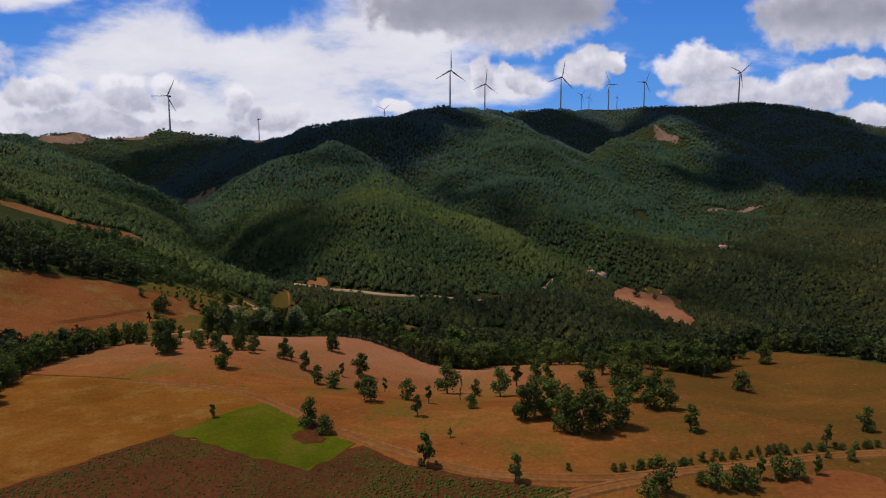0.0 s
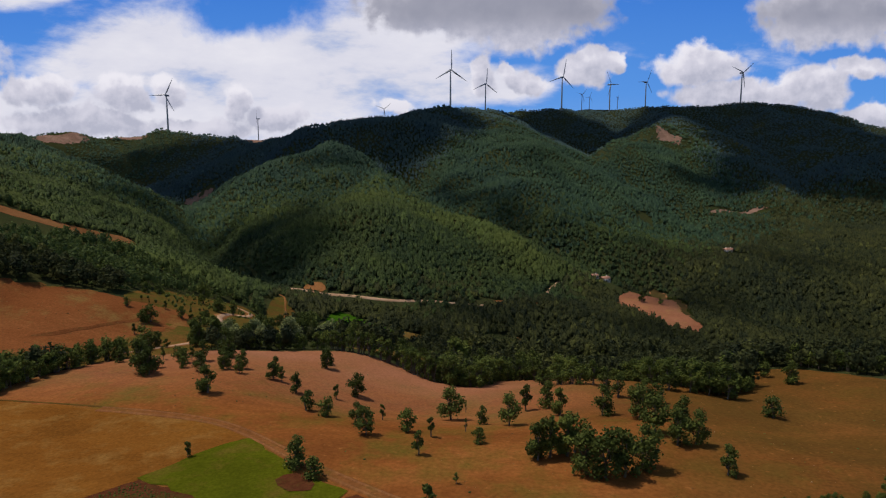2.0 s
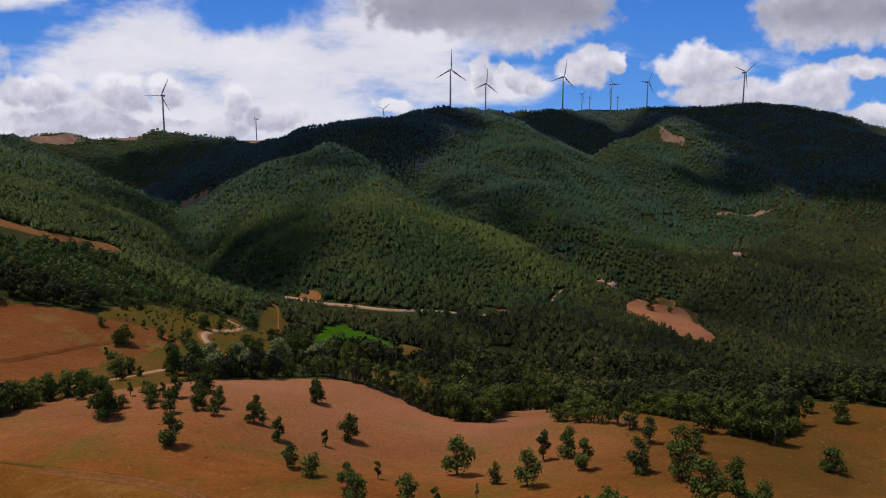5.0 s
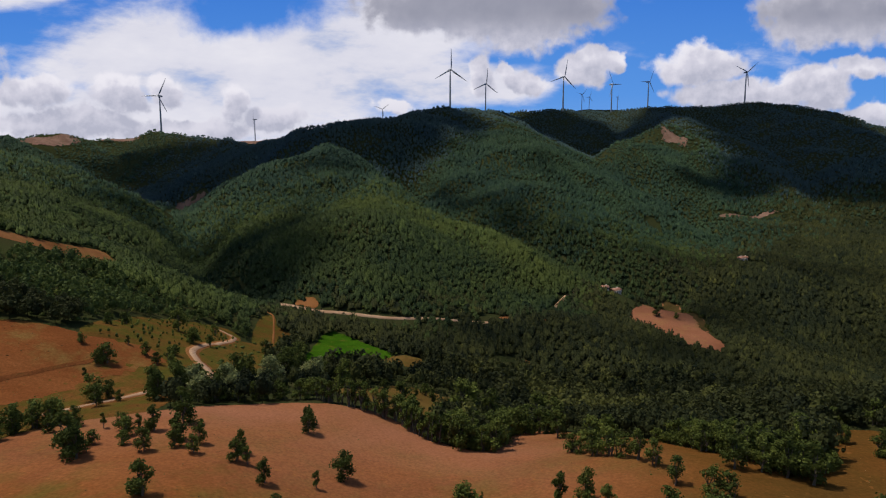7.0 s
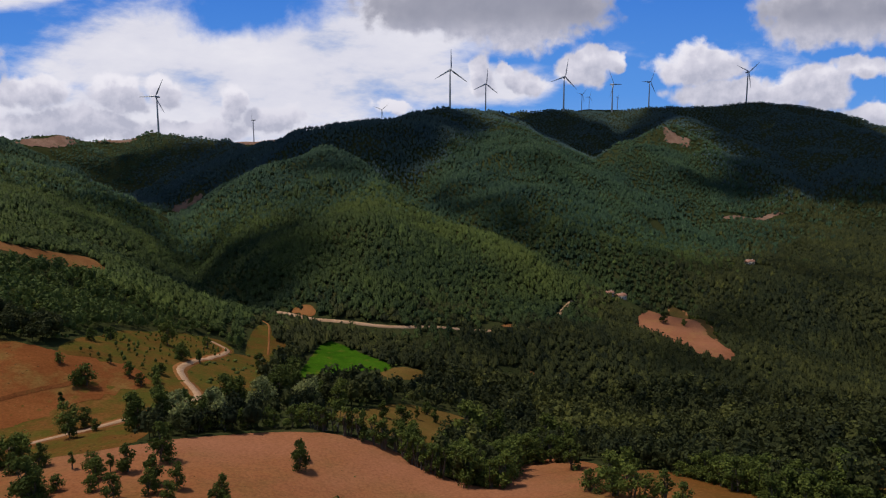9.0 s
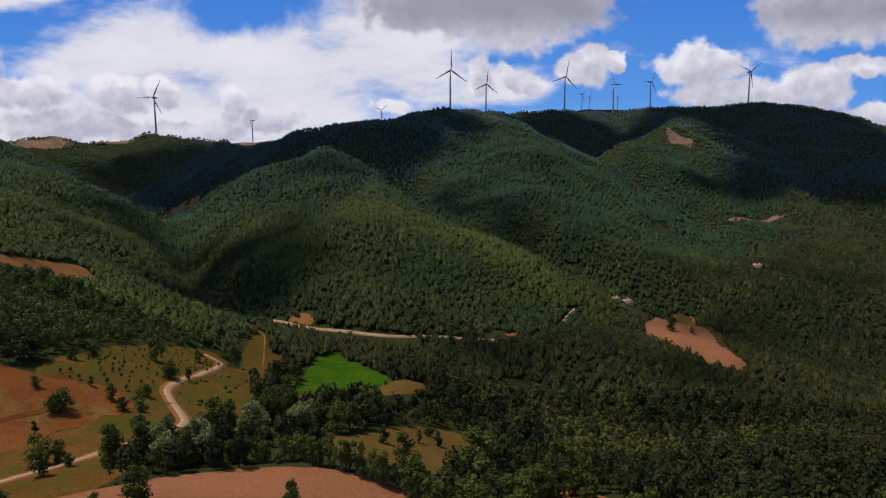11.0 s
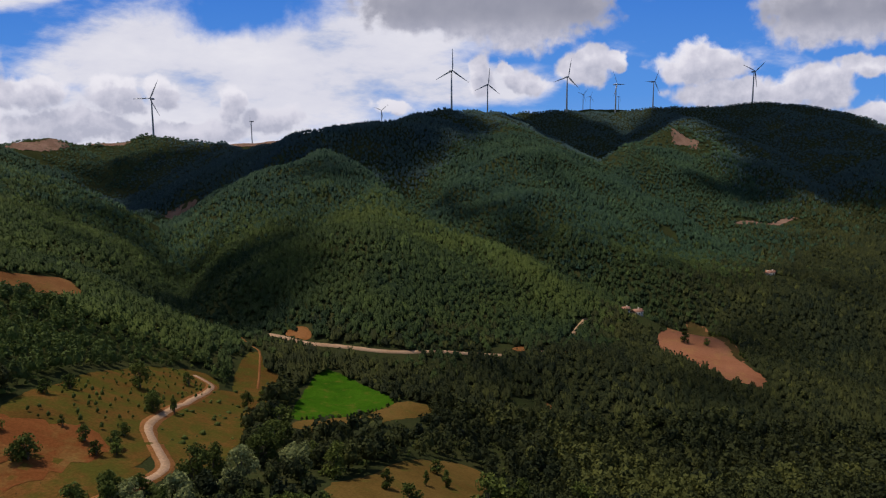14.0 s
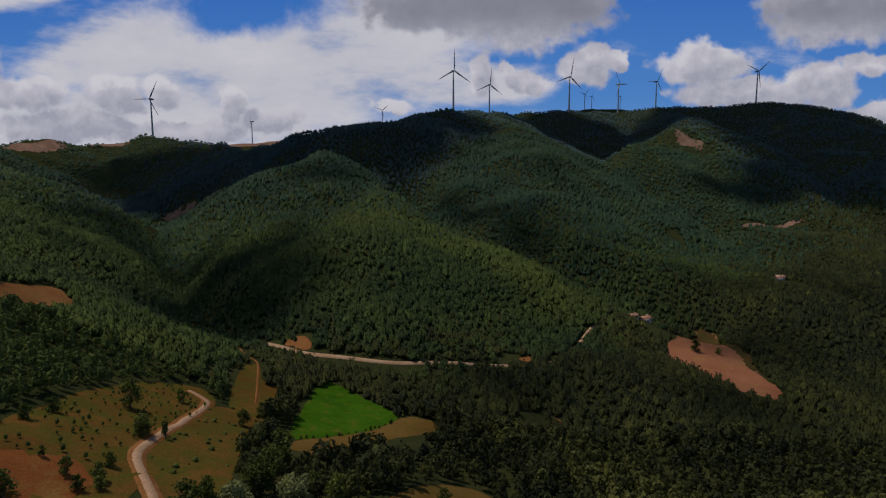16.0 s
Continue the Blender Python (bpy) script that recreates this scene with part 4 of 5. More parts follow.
def tube(points, radii, sides=6):
    """A tapered limb along points, as arrays."""
    v, t = [], []
    for k, (p, r) in enumerate(zip(points, radii)):
        d = (Vector(points[min(k + 1, len(points) - 1)]) - Vector(points[max(k - 1, 0)])).normalized()
        u = d.orthogonal().normalized()
        w = d.cross(u)
        for s in range(sides):
            a = 2 * math.pi * s / sides
            v.append(Vector(p) + u * r * math.cos(a) + w * r * math.sin(a))
        if k:
            for s in range(sides):
                a, b = (k - 1) * sides + s, (k - 1) * sides + (s + 1) % sides
                t += [(a, b, b + sides), (a, b + sides, a + sides)]
    return np.array(v), np.array(t)


def tree(name, seed, width, bare, lobes, flakes, material, label, category="tree", lean=0.0, flake=0.032, stems=1):
    """A tree of height 1 and that crown width: trunk with limbs, and a crown of leaf clumps in uneven lobes with gaps between."""
    rnd = np.random.default_rng(seed)
    root = new(name)
    root.empty_display_size = 0.3
    wood, spots = [], []
    for _ in range(stems):
        foot = rnd.uniform(-0.1, 0.1, 2) * (stems > 1)
        top = np.array([lean + rnd.uniform(-0.06, 0.06) + foot[0] * 2, rnd.uniform(-0.06, 0.06) + foot[1] * 2, 0.72])
        line = [np.array([foot[0], foot[1], -0.03]) * (1 - s) + top * s + np.array([rnd.uniform(-0.02, 0.02), rnd.uniform(-0.02, 0.02), 0]) * (s > 0) for s in (0, 0.25, 0.5, 0.75, 1)]
        wood.append(tube(line, (0.032, 0.024, 0.019, 0.013, 0.005), 6))
    for k in range(lobes):
        a = 2 * math.pi * (k / lobes * 1.62 + rnd.uniform(-0.1, 0.1))
        h = bare + (0.9 - bare) * ((k + 0.6) / lobes)
        reach = width * 0.5 * math.sin(math.pi * min(0.94, max(0.2, 0.28 + 0.62 * (h - bare) / (1 - bare)))) * rnd.uniform(0.35, 0.95)
        c = np.array([lean * h + reach * math.cos(a), reach * math.sin(a), h])
        r = width * rnd.uniform(0.17, 0.3) * (1.08 - 0.35 * (h - bare) / (1 - bare))
        spots.append((c, r))
        at = line[1] + (line[3] - line[1]) * rnd.uniform(0, 1) * (h - 0.1)
        mid = (at + c) / 2 + (0, 0, -0.03)
        wood.append(tube([at, mid, c], (0.013, 0.009, 0.004), 3))
    spots.append((np.array([lean, 0, 0.84]), width * 0.2))
    leaves = []
    for c, r in spots:
        n = int(flakes * (r / (0.23 * width)) ** 2 / len(spots))
        d = rnd.normal(size=(n, 3))
        d /= np.linalg.norm(d, axis=1, keepdims=True)
        d[:, 2] = np.where((d[:, 2] < -0.35) & (rnd.random(n) < 0.6), -d[:, 2], d[:, 2])
        p = c + d * r * (1, 1, 1.3) * rnd.uniform(0.5, 1.3, (n, 1)) ** 0.6
        p[:, 2] = np.maximum(p[:, 2], 0.04)
        leaves.append(leaf_tris(rnd, p, d, flake))
        v, t = ico(1, rnd, 0.2)
        leaves.append((v * r * 0.5 + c, t))
    part("trunk", *joined(wood), BARK, root, "grey-brown bark")
    part("crown", *joined(leaves), material, root, "uneven leafy crown")
    return tagged(root, label, category)


OAKS = [tree("oak_tree", 11 + k, w, b, n, 1200, CROWN, "small broad oak with dark green crown on dry meadow") for k, (w, b, n) in enumerate(((0.58, 0.1, 17), (0.66, 0.14, 18), (0.52, 0.08, 16), (0.61, 0.17, 15), (0.56, 0.12, 14)))]
SLENDER = [tree("slender_tree", 31 + k, w, b, n, 800, CROWN, "slender young tree with narrow dark green crown, standing on dry grass") for k, (w, b, n) in enumerate(((0.38, 0.25, 8), (0.42, 0.2, 8), (0.33, 0.3, 7)))]
BUSHES = [tree("bush", 41 + k, w, b, n, 560, CROWN_BUSH, "low rounded green bush growing on the open ground", "bush", stems=3, flake=0.05) for k, (w, b, n) in enumerate(((0.76, 0.14, 9), (0.88, 0.12, 10), (0.7, 0.16, 8)))]
POPLARS = [tree("slender_tree", 51, 0.22, 0.35, 7, 120, CROWN, "thin almost bare young tree on the meadow", flake=0.03)]
WILLOWS = [tree("willow_tree", 61 + k, 0.66, 0.16, 11, 1500, CROWN_PALE, "large silvery grey-green willow tree beside the gravel road") for k in range(2)]
EDGE = [tree("wood_edge_tree", 71 + k, w, b, n, 820, CROWN_BUSH, "green broadleaf tree at the edge of the wood", stems=2) for k, (w, b, n) in enumerate(((0.62, 0.1, 11), (0.72, 0.07, 12), (0.58, 0.14, 10)))]
ROW = [tree("poplar_tree", 81 + k, w, b, n, 520, CROWN_BUSH, "young poplar with thin bare stems in a row", stems=3) for k, (w, b, n) in enumerate(((0.4, 0.14, 9), (0.46, 0.1, 9), (0.36, 0.18, 8)))]
first = {}


def plant(kinds, places, group, seed=3):
    """Trees of some kinds at (x, y, height); the first of each kind is the model itself."""
    rnd = random.Random(seed + len(places))
    for k, (x, y, h) in enumerate(places):
        h *= 0.93
        model = kinds[(k * 7 + k // 3) % len(kinds)]
        m = pose(x, y, float(land(x, y)) + 0.05, 0, 0, rnd.uniform(0, 360)) @ Matrix.Diagonal((h * rnd.uniform(0.9, 1.12), h * rnd.uniform(0.9, 1.12), h, 1))
        if model in first:
            copy_thing(model, m)["group"] = group
        else:
            first[model] = m
            model["group"] = group


plant(SLENDER, (
    (-2.5, 75.8, 5.2), (9.2, 70.8, 4.4), (55.8, 81.3, 4), (-23.8, 134.3, 3.7), (-12.1, 117.5, 3.5), (-4.3, 94.3, 4.2), (-2.6, 103.2, 3.9), (17.1, 132.1, 6.4),
    (-38.1, 92.9, 2.6), (1.1, 84.8, 1.8), (-36.4, 137.1, 4), (41.5, 72.7, 3.5), (49.6, 73.8, 3), (-69.1, 150.6, 3.8), (-61.4, 149.1, 3.8), (-98.9, 193.5, 4.2),
    (-88, 251.2, 5.4), (-100.9, 219.6, 3.4), (-89.4, 253.9, 5.1), (-11.2, 229.1, 4.5),
), "slender trees on the meadow")
plant(OAKS, (
    (-21.4, 89.8, 5.2), (-46.2, 120.5, 6.3), (38.7, 87.8, 4.7), (65.6, 87.4, 4.3), (-64.7, 134.9, 7), (-31.1, 160.3, 5.7), (-31.8, 131.6, 5), (-20.6, 140.6, 5.9),
    (-15.9, 110.7, 4.2), (-13.3, 102.8, 5.2), (1, 124.6, 7.7), (6.7, 118.3, 4), (11.8, 115.9, 6.9), (21.7, 132.6, 6.4), (22.6, 123.3, 6.5), (29.9, 118.5, 6.5),
    (13.1, 92.3, 6.4), (15.1, 93.3, 7.2), (17.7, 93.8, 7.2), (19.1, 87.9, 7.4), (21.4, 86.4, 7.8), (24.1, 86.8, 7.4), (27.5, 89.3, 7), (19.2, 95.3, 6.6),
    (35.4, 114.2, 6.8), (34.4, 103.8, 7.3), (35.7, 97.8, 6.4), (38.8, 98.3, 6.1), (41, 109.2, 5.8), (62.9, 137.2, 9),
), "oaks on the meadow")
plant(OAKS, (
    (60.3, 140.6, 8.3), (57, 143.1, 7.5), (52.4, 144.2, 7.3), (84.1, 149.7, 6.3), (-38.5, 137.7, 4.6), (-46.2, 138.3, 3.8), (-50.7, 140.9, 4.7), (-54.7, 137.9, 4.9),
    (27, 68.3, 5), (-83.6, 172.7, 5.6), (-84.2, 158.9, 5.3), (-76.1, 152.5, 4.8), (-68.1, 139.6, 5.3), (-79.2, 149.5, 4.2), (-58.4, 149, 5.9), (-55, 154.5, 8.2),
    (-51.7, 144.5, 5.8), (-47.3, 143.5, 5), (-39.3, 141.8, 4.9), (-32.1, 165.3, 5.1), (29.7, 159.2, 8.2), (26.6, 180.5, 7.8), (-86.3, 181.8, 5.2),
    (-108.8, 272.2, 10.7), (-92.8, 247.7, 6.4), (-82, 297.7, 7.3), (-63.7, 219, 6.5), (-40, 212, 5.5), (-33.9, 221, 9.8),
), "oaks on the meadow")
plant(OAKS, (
    (-53.5, 249.2, 7.7), (-20.6, 218.2, 5.8), (-13.6, 200.9, 8.6), (-5.8, 233.3, 5.3), (150.4, 449.1, 8.8), (4.3, 206.2, 13.4), (12.9, 219.1, 11.4), (27.9, 217.4, 11.3),
), "oaks on the meadow")
plant(BUSHES, (
    (-18.4, 86.8, 3.3), (65.3, 123.7, 4.6), (-26.5, 118.6, 4), (-22.4, 115.6, 3.7), (-6.8, 106.7, 4.3), (4.9, 99.8, 2.8), (82.7, 158.5, 4.3), (-62.3, 145.9, 4),
    (24.8, 66.3, 2.9), (34.4, 69.7, 3.6), (37.3, 69.7, 3.5), (43.7, 72.7, 3.6), (46.3, 72.7, 3.1), (56.5, 77.3, 1.8), (32.9, 70.7, 2), (39.1, 70.2, 2.7),
    (-3, 75.8, 1.3), (-0.9, 75.8, 0.8), (25.9, 73.8, 1), (38.4, 78.8, 1.2), (41.7, 79.8, 1.2), (45.2, 80.3, 1), (48.7, 80.8, 1.2), (53.1, 81.3, 1),
    (16.6, 73.8, 1.1), (53.7, 77.8, 1.2), (-64.8, 149.5, 3.6), (-60.2, 141.1, 2.9), (-66, 141.6, 2.9), (34.9, 166, 6.9),
), "bushes on open ground")
plant(BUSHES, (
    (25.9, 160.6, 4.7), (-99.2, 204.4, 6.2), (-101, 202.8, 4.4), (-109.9, 210.5, 3.4), (-94.1, 216.6, 4.4), (-88.2, 211.7, 4), (-87.1, 217.4, 4.6), (-89.1, 225.5, 3.8), (-94.2, 250.7, 5.8),
    (-115.6, 235.4, 4.4), (-116.1, 246.6, 4.6), (-81.9, 179, 3), (-85, 214, 3.4), (-106.9, 303.7, 5.4), (-81.2, 317.8, 5.8), (-11.2, 193.1, 5.4),
    (-8.2, 243.7, 4.9), (164.5, 448.4, 4.8),
), "bushes on open ground")
plant(POPLARS, (
    (3.3, 108.6, 3), (4.4, 134.9, 2.9),
), "thin trees")
plant(WILLOWS, (
    (-46, 223, 7.0), (-64, 197, 5.8),
), "willows by the road")



def along(line, gap, width, low, high, seed):
    """Places in a loose row: along a line, off it by up to width."""
    rnd, out = random.Random(seed), []
    for (ax, ay), (bx, by) in zip(line, line[1:]):
        n = max(1, round(math.hypot(bx - ax, by - ay) / gap))
        for k in range(n):
            s = (k + rnd.uniform(0, 0.8)) / n
            out.append((ax + (bx - ax) * s + rnd.uniform(-width, width), ay + (by - ay) * s + rnd.uniform(-width, width), rnd.uniform(low, high)))
    return out


plant(EDGE, along(((-80, 98), (-88, 112), (-92.5, 126), (-90.5, 134), (-88.5, 144), (-84.5, 153), (-82.5, 157)), 1.7, 1.2, 4.6, 6.6, 5), "trees along the wood edge")
plant(EDGE, along(((-96, 108), (-99, 124), (-97, 140), (-91, 152)), 2.6, 2.0, 4.8, 6.8, 6), "trees along the wood edge")
plant(OAKS, ((-74, 181, 9.4), (-70.5, 186.5, 10.6), (-72, 178.5, 8.4), (-65.5, 188, 9.6), (-60, 183.5, 8.2), (-63, 206, 10.4), (-61.5, 213.5, 9), (-53.6, 225, 11.4), (-53, 235, 11.2), (-56, 252, 11.8), (-64.5, 266, 8.8), (-41, 227, 7.6), (-88.8, 180, 7.4), (-67.2, 136.4, 8.6), (-68, 182, 9.8)), "oaks by the gravel road")
plant(WILLOWS, ((-66.5, 184, 8.8), (-58.5, 188.5, 9.6), (-56, 184, 7.4), (-53.2, 209.5, 10), (-53.6, 200.5, 6.6), (-41.5, 215.5, 9.2), (-62.5, 179.5, 7.2)), "willows by the road")
plant(EDGE, along(((-62, 178), (-46, 187), (-32, 185)), 2.8, 1.3, 4.5, 6.8, 7), "trees along the wood edge")
plant(ROW, along(((-34, 182.5), (-22, 181.5), (-12, 177), (-2, 170.5), (7, 172)), 1.7, 0.9, 6.0, 8.2, 17), "poplars along the meadow edge")
plant(EDGE, along(((-14, 184), (0, 178), (10, 186), (22, 203)), 3.2, 2.0, 6.0, 8.5, 18), "trees along the wood edge")
plant(EDGE, along(((50, 168), (53, 158), (57, 151), (61, 145), (64, 142)), 1.9, 1.3, 5.4, 7.4, 8), "trees along the wood edge")
plant(EDGE, along(((55, 172), (58, 162), (63, 154), (67, 149)), 2.4, 1.6, 5.4, 7.4, 9), "trees along the wood edge")
plant(EDGE, along(((58, 160), (63, 151), (68, 150), (73, 158)), 2.3, 1.6, 6.2, 8.4, 51), "trees along the wood edge")
plant(BUSHES, along(((47, 170), (51, 164), (55.5, 153), (61, 144.2), (65, 141.5), (69.5, 143.2), (76, 153.5)), 1.6, 0.7, 2.6, 4.4, 52), "bushes along the wood edge")
plant(EDGE, along(((-2, 174), (4, 168.5), (9, 168.5), (12, 178), (14, 189), (20, 192), (27, 191)), 2.4, 1.4, 6.4, 9.4, 53), "trees along the wood edge")
plant(BUSHES, along(((0, 172), (5, 167), (9, 167), (13.5, 188), (22, 190)), 2.4, 0.8, 2.2, 3.8, 54), "bushes along the wood edge")
plant(EDGE, ((26.5, 158, 3.6), (28.5, 154.5, 6.2), (31, 152.5, 6.8), (33.2, 151, 5.4), (35.5, 148.5, 6.8), (37.6, 145, 5.6), (38, 136, 5.8), (42, 131, 5.6), (44.5, 130, 4.8)), "trees along the wood edge")
plant(BUSHES, along(((170, 506), (183, 529), (195, 517), (190, 480), (185, 444), (176, 421)), 7.0, 1.8, 2.2, 4.2, 44), "bushes on open ground")
plant(EDGE, along(((83, 172), (92, 170), (103, 160), (110, 145), (116, 124)), 2.6, 1.6, 4.2, 6.6, 61), "trees along the wood edge")
plant(OAKS, ((28, 194, 10.5), (-86, 150, 5.5), (-89, 142, 5.8)), "oaks on the meadow")

plant(BUSHES, along(((-64.5, 291.5), (-52, 301), (-41, 312), (-31, 323), (-27, 332)), 3.2, 0.5, 0.9, 2.0, 37), "bushes along the crop edge")
plant(BUSHES, along(((23, 73.6), (33, 76.2), (48, 79.9), (64, 81.2)), 1.05, 0.5, 0.6, 1.5, 31), "bushes on open ground")

for model, m in first.items():
    model.matrix_basis = m
for model in OAKS + SLENDER + BUSHES + POPLARS + WILLOWS + EDGE + ROW:
    if model not in first:
        for ob in (*model.children_recursive, model):
            bpy.data.objects.remove(ob)


# ---- wind turbines on the crest ----
def lathe(profile, sides=14):
    v, t = [], []
    for k, (r, z) in enumerate(profile):
        for s in range(sides):
            a = 2 * math.pi * s / sides
            v.append((r * math.cos(a), r * math.sin(a), z))
        if k:
            for s in range(sides):
                a, b = (k - 1) * sides + s, (k - 1) * sides + (s + 1) % sides
                t += [(a, b, b + sides), (a, b + sides, a + sides)]
    return np.array(v), np.array(t)


def turbine(seed):
    """A wind turbine with its hub 80 m up, facing along -y: tower, nacelle, hub and three blades."""
    root = new("wind_turbine")
    part("tower", *lathe(((2.2, -6), (2.1, 0), (1.8, 30), (1.5, 60), (1.2, 78.5), (0.0, 78.6))), STEEL, root, "tapered grey steel tower")
    body = lathe(((0.0, -3.2), (1.5, -3.0), (2.0, -1.5), (2.1, 5), (1.9, 8), (1.2, 9), (0, 9.1)), 10)
    spin = np.array([[1, 0, 0], [0, 0, 1], [0, 1, 0]])
    part("nacelle", body[0] @ spin.T + (0, 0, 80), body[1][:, ::-1], STEEL, root)
    nose = lathe(((0.0, -2.4), (0.9, -2.0), (1.5, -0.8), (1.6, 0.8), (0, 0.9)), 10)
    hub = part("hub", nose[0] @ spin.T + (0, -4.2, 80), nose[1][:, ::-1], STEEL, root)
    for k in range(3):
        a = radians(seed + 120 * k)
        rings, tris = [], []
        for s, chord, thick in ((0.8, 1.5, 1.3), (4, 2.3, 1.1), (9, 3.3, 0.8), (20, 2.4, 0.5), (32, 1.5, 0.3), (40, 0.8, 0.15), (42, 0.2, 0.05)):
            twist = radians(14 - 0.3 * s)
            for c, d in ((-0.35, 0), (-0.1, 0.5), (0.65, 0), (-0.1, -0.5)):
                px, py = c * chord * math.cos(twist) - d * thick * math.sin(twist), d * thick * math.cos(twist) + c * chord * math.sin(twist)
                rings.append((px * math.cos(a) + s * math.sin(a), py - 4.4, s * math.cos(a) - px * math.sin(a) + 80))
        for r in range(6):
            for q in range(4):
                i, j = r * 4 + q, r * 4 + (q + 1) % 4
                tris += [(i, j, j + 4), (i, j + 4, i + 4)]
        part("blade", np.array(rings), np.array(tris), STEEL, hub, "long slender grey blade")
    return tagged(root, "tall grey three-bladed wind turbine on the mountain crest", "wind turbine", "wind turbines along the crest")


for x, y, height, blade_turn, facing in ((-618, 1355, 80, 30, -12), (-738, 2398, 84, 95, -75), (-289, 2951, 81, 50, 10), (14, 1195, 75, 0, 25), (103, 1480, 71, 5, 20), (314, 1605, 88, 10, 22),
                                         (783, 3405, 84, 40, 30), (971, 4000, 81, 20, 30), (495, 1800, 80, 85, 40), (588, 1760, 73, 25, 30), (830, 1690, 82, 50, 15), (1161, 4014, 83, 15, 60)):
    turbine(blade_turn).matrix_basis = pose(x, y, float(land(x, y)), 0, 0, facing) @ Matrix.Scale(height / 80, 4)


# ---- houses in the wood ----
WALL = earth("pale plaster", (0.5, 0.42, 0.36), (0.6, 0.52, 0.45), (0.68, 0.6, 0.52), (0.5, 0.42, 0.34), 0.3, 1.2, None, 0.1)
ROOF = earth("weathered roof tiles", (0.3, 0.14, 0.09), (0.42, 0.21, 0.14), (0.5, 0.28, 0.2), (0.35, 0.25, 0.2), 0.4, 2.0, None, 0.3)
DARK, nt, bsdf = shader("dark pane")
bsdf.inputs["Base Color"].default_value = (0.03, 0.035, 0.04, 1)
bsdf.inputs["Roughness"].default_value = 0.15


def box(x0, x1, y0, y1, z0, z1):
    v = np.array([(x, y, z) for x in (x0, x1) for y in (y0, y1) for z in (z0, z1)], float)
    return v, np.array([(0, 1, 3), (0, 3, 2), (4, 6, 7), (4, 7, 5), (0, 4, 5), (0, 5, 1), (2, 3, 7), (2, 7, 6), (0, 2, 6), (0, 6, 4), (1, 5, 7), (1, 7, 3)])


def house(w, d, h, label):
    """A low country house: plastered walls, gable roof with eaves, door and windows set in."""
    root = new("house")
    part("wall", *joined([box(-w / 2, w / 2, -d / 2, d / 2, -1.5, h)]), WALL, root, "pale plastered wall")
    e, r = 0.5, d * 0.28
    v = np.array([(-w / 2 - e, -d / 2 - e, h - 0.1), (w / 2 + e, -d / 2 - e, h - 0.1), (w / 2 + e, 0, h + r), (-w / 2 - e, 0, h + r), (-w / 2 - e, d / 2 + e, h - 0.1), (w / 2 + e, d / 2 + e, h - 0.1)])
    low = v - (0, 0, 0.2)
    part("roof", np.concatenate([v, low]), np.array([(0, 1, 2), (0, 2, 3), (3, 2, 5), (3, 5, 4), (0, 6, 7), (0, 7, 1), (4, 5, 11), (4, 11, 10), (0, 3, 9), (0, 9, 6), (3, 4, 10), (3, 10, 9), (1, 7, 8), (1, 8, 2), (2, 8, 11), (2, 11, 5), (6, 9, 10), (7, 11, 8), (6, 10, 11), (6, 11, 7)]), ROOF, root, "reddish tiled gable roof")
    part("door", *box(-0.5, 0.5, -d / 2 - 0.05, -d / 2 + 0.1, 0, 2.05), DARK, root)
    for x in (-w * 0.32, w * 0.32):
        opening = part("window", *joined([box(x - 0.62, x + 0.62, -d / 2 - 0.08, -d / 2 + 0.1, 0.8, 0.9), box(x - 0.62, x + 0.62, -d / 2 - 0.06, -d / 2 + 0.1, 2.0, 2.1), box(x - 0.62, x - 0.5, -d / 2 - 0.06, -d / 2 + 0.1, 0.9, 2.0), box(x + 0.5, x + 0.62, -d / 2 - 0.06, -d / 2 + 0.1, 0.9, 2.0)]), WALL, root)
        part("pane", *box(x - 0.5, x + 0.5, -d / 2 - 0.03, -d / 2 + 0.1, 0.9, 2.0), DARK, opening)
    part("chimney", *box(w * 0.2, w * 0.2 + 0.6, 0.2, 0.8, h, h + r + 0.7), WALL, root)
    return tagged(root, label, "house", "houses in the wood")


house(7.5, 5, 2.9, "small pale farmhouse with reddish roof among the trees").matrix_basis = pose(136, 500, float(land(136, 500)), 0, 0, 25)
house(5, 4, 2.6, "small white shed beside the farmhouse").matrix_basis = pose(126, 495, float(land(126, 495)), 0, 0, 10)
house(6.5, 5, 3.0, "pale house with reddish roof high in the wood").matrix_basis = pose(283, 590, float(land(283, 590)), 0, 0, -20)
house(6, 4, 3.0, "small pale house beside a clearing").matrix_basis = pose(276, 582, float(land(276, 582)), 0, 0, 35)
house(6, 5, 3.0, "lone pale hut at the foot of the spur").matrix_basis = pose(300, 800, float(land(300, 800)), 0, 0, 15)
field("pasture_patch", ((255, 586), (262, 600), (270, 598), (268, 584)), GRASS, 0.3, "small light green pasture by the house", "pasture")
field("bare_scree", ((385, 1080), (390, 1108), (400, 1118), (412, 1105), (432, 1082), (420, 1068), (402, 1080)), SCREE, 0.6, "reddish bare scree high on the mountain", "scree", 4.0)
field("bare_crest", ((-790, 1135), (-775, 1185), (-765, 1225), (-742, 1240), (-724, 1240), (-724, 1210), (-730, 1170), (-742, 1140), (-765, 1120)), SCREE, 0.6, "reddish bare crest of the far ridge", "bare ground", 3.0)
field("bare_crest", ((-735, 1304), (-728, 1330), (-660, 1345), (-650, 1318), (-690, 1306)), SCREE, 0.6, "reddish bare crest of the far ridge", "bare ground", 3.0)
field("bare_crest", ((-1000, 2280), (-1000, 2460), (-500, 2600), (-450, 2400)), SCREE, 1.0, "reddish bare saddle on the far ridge", "bare ground", 6.0)
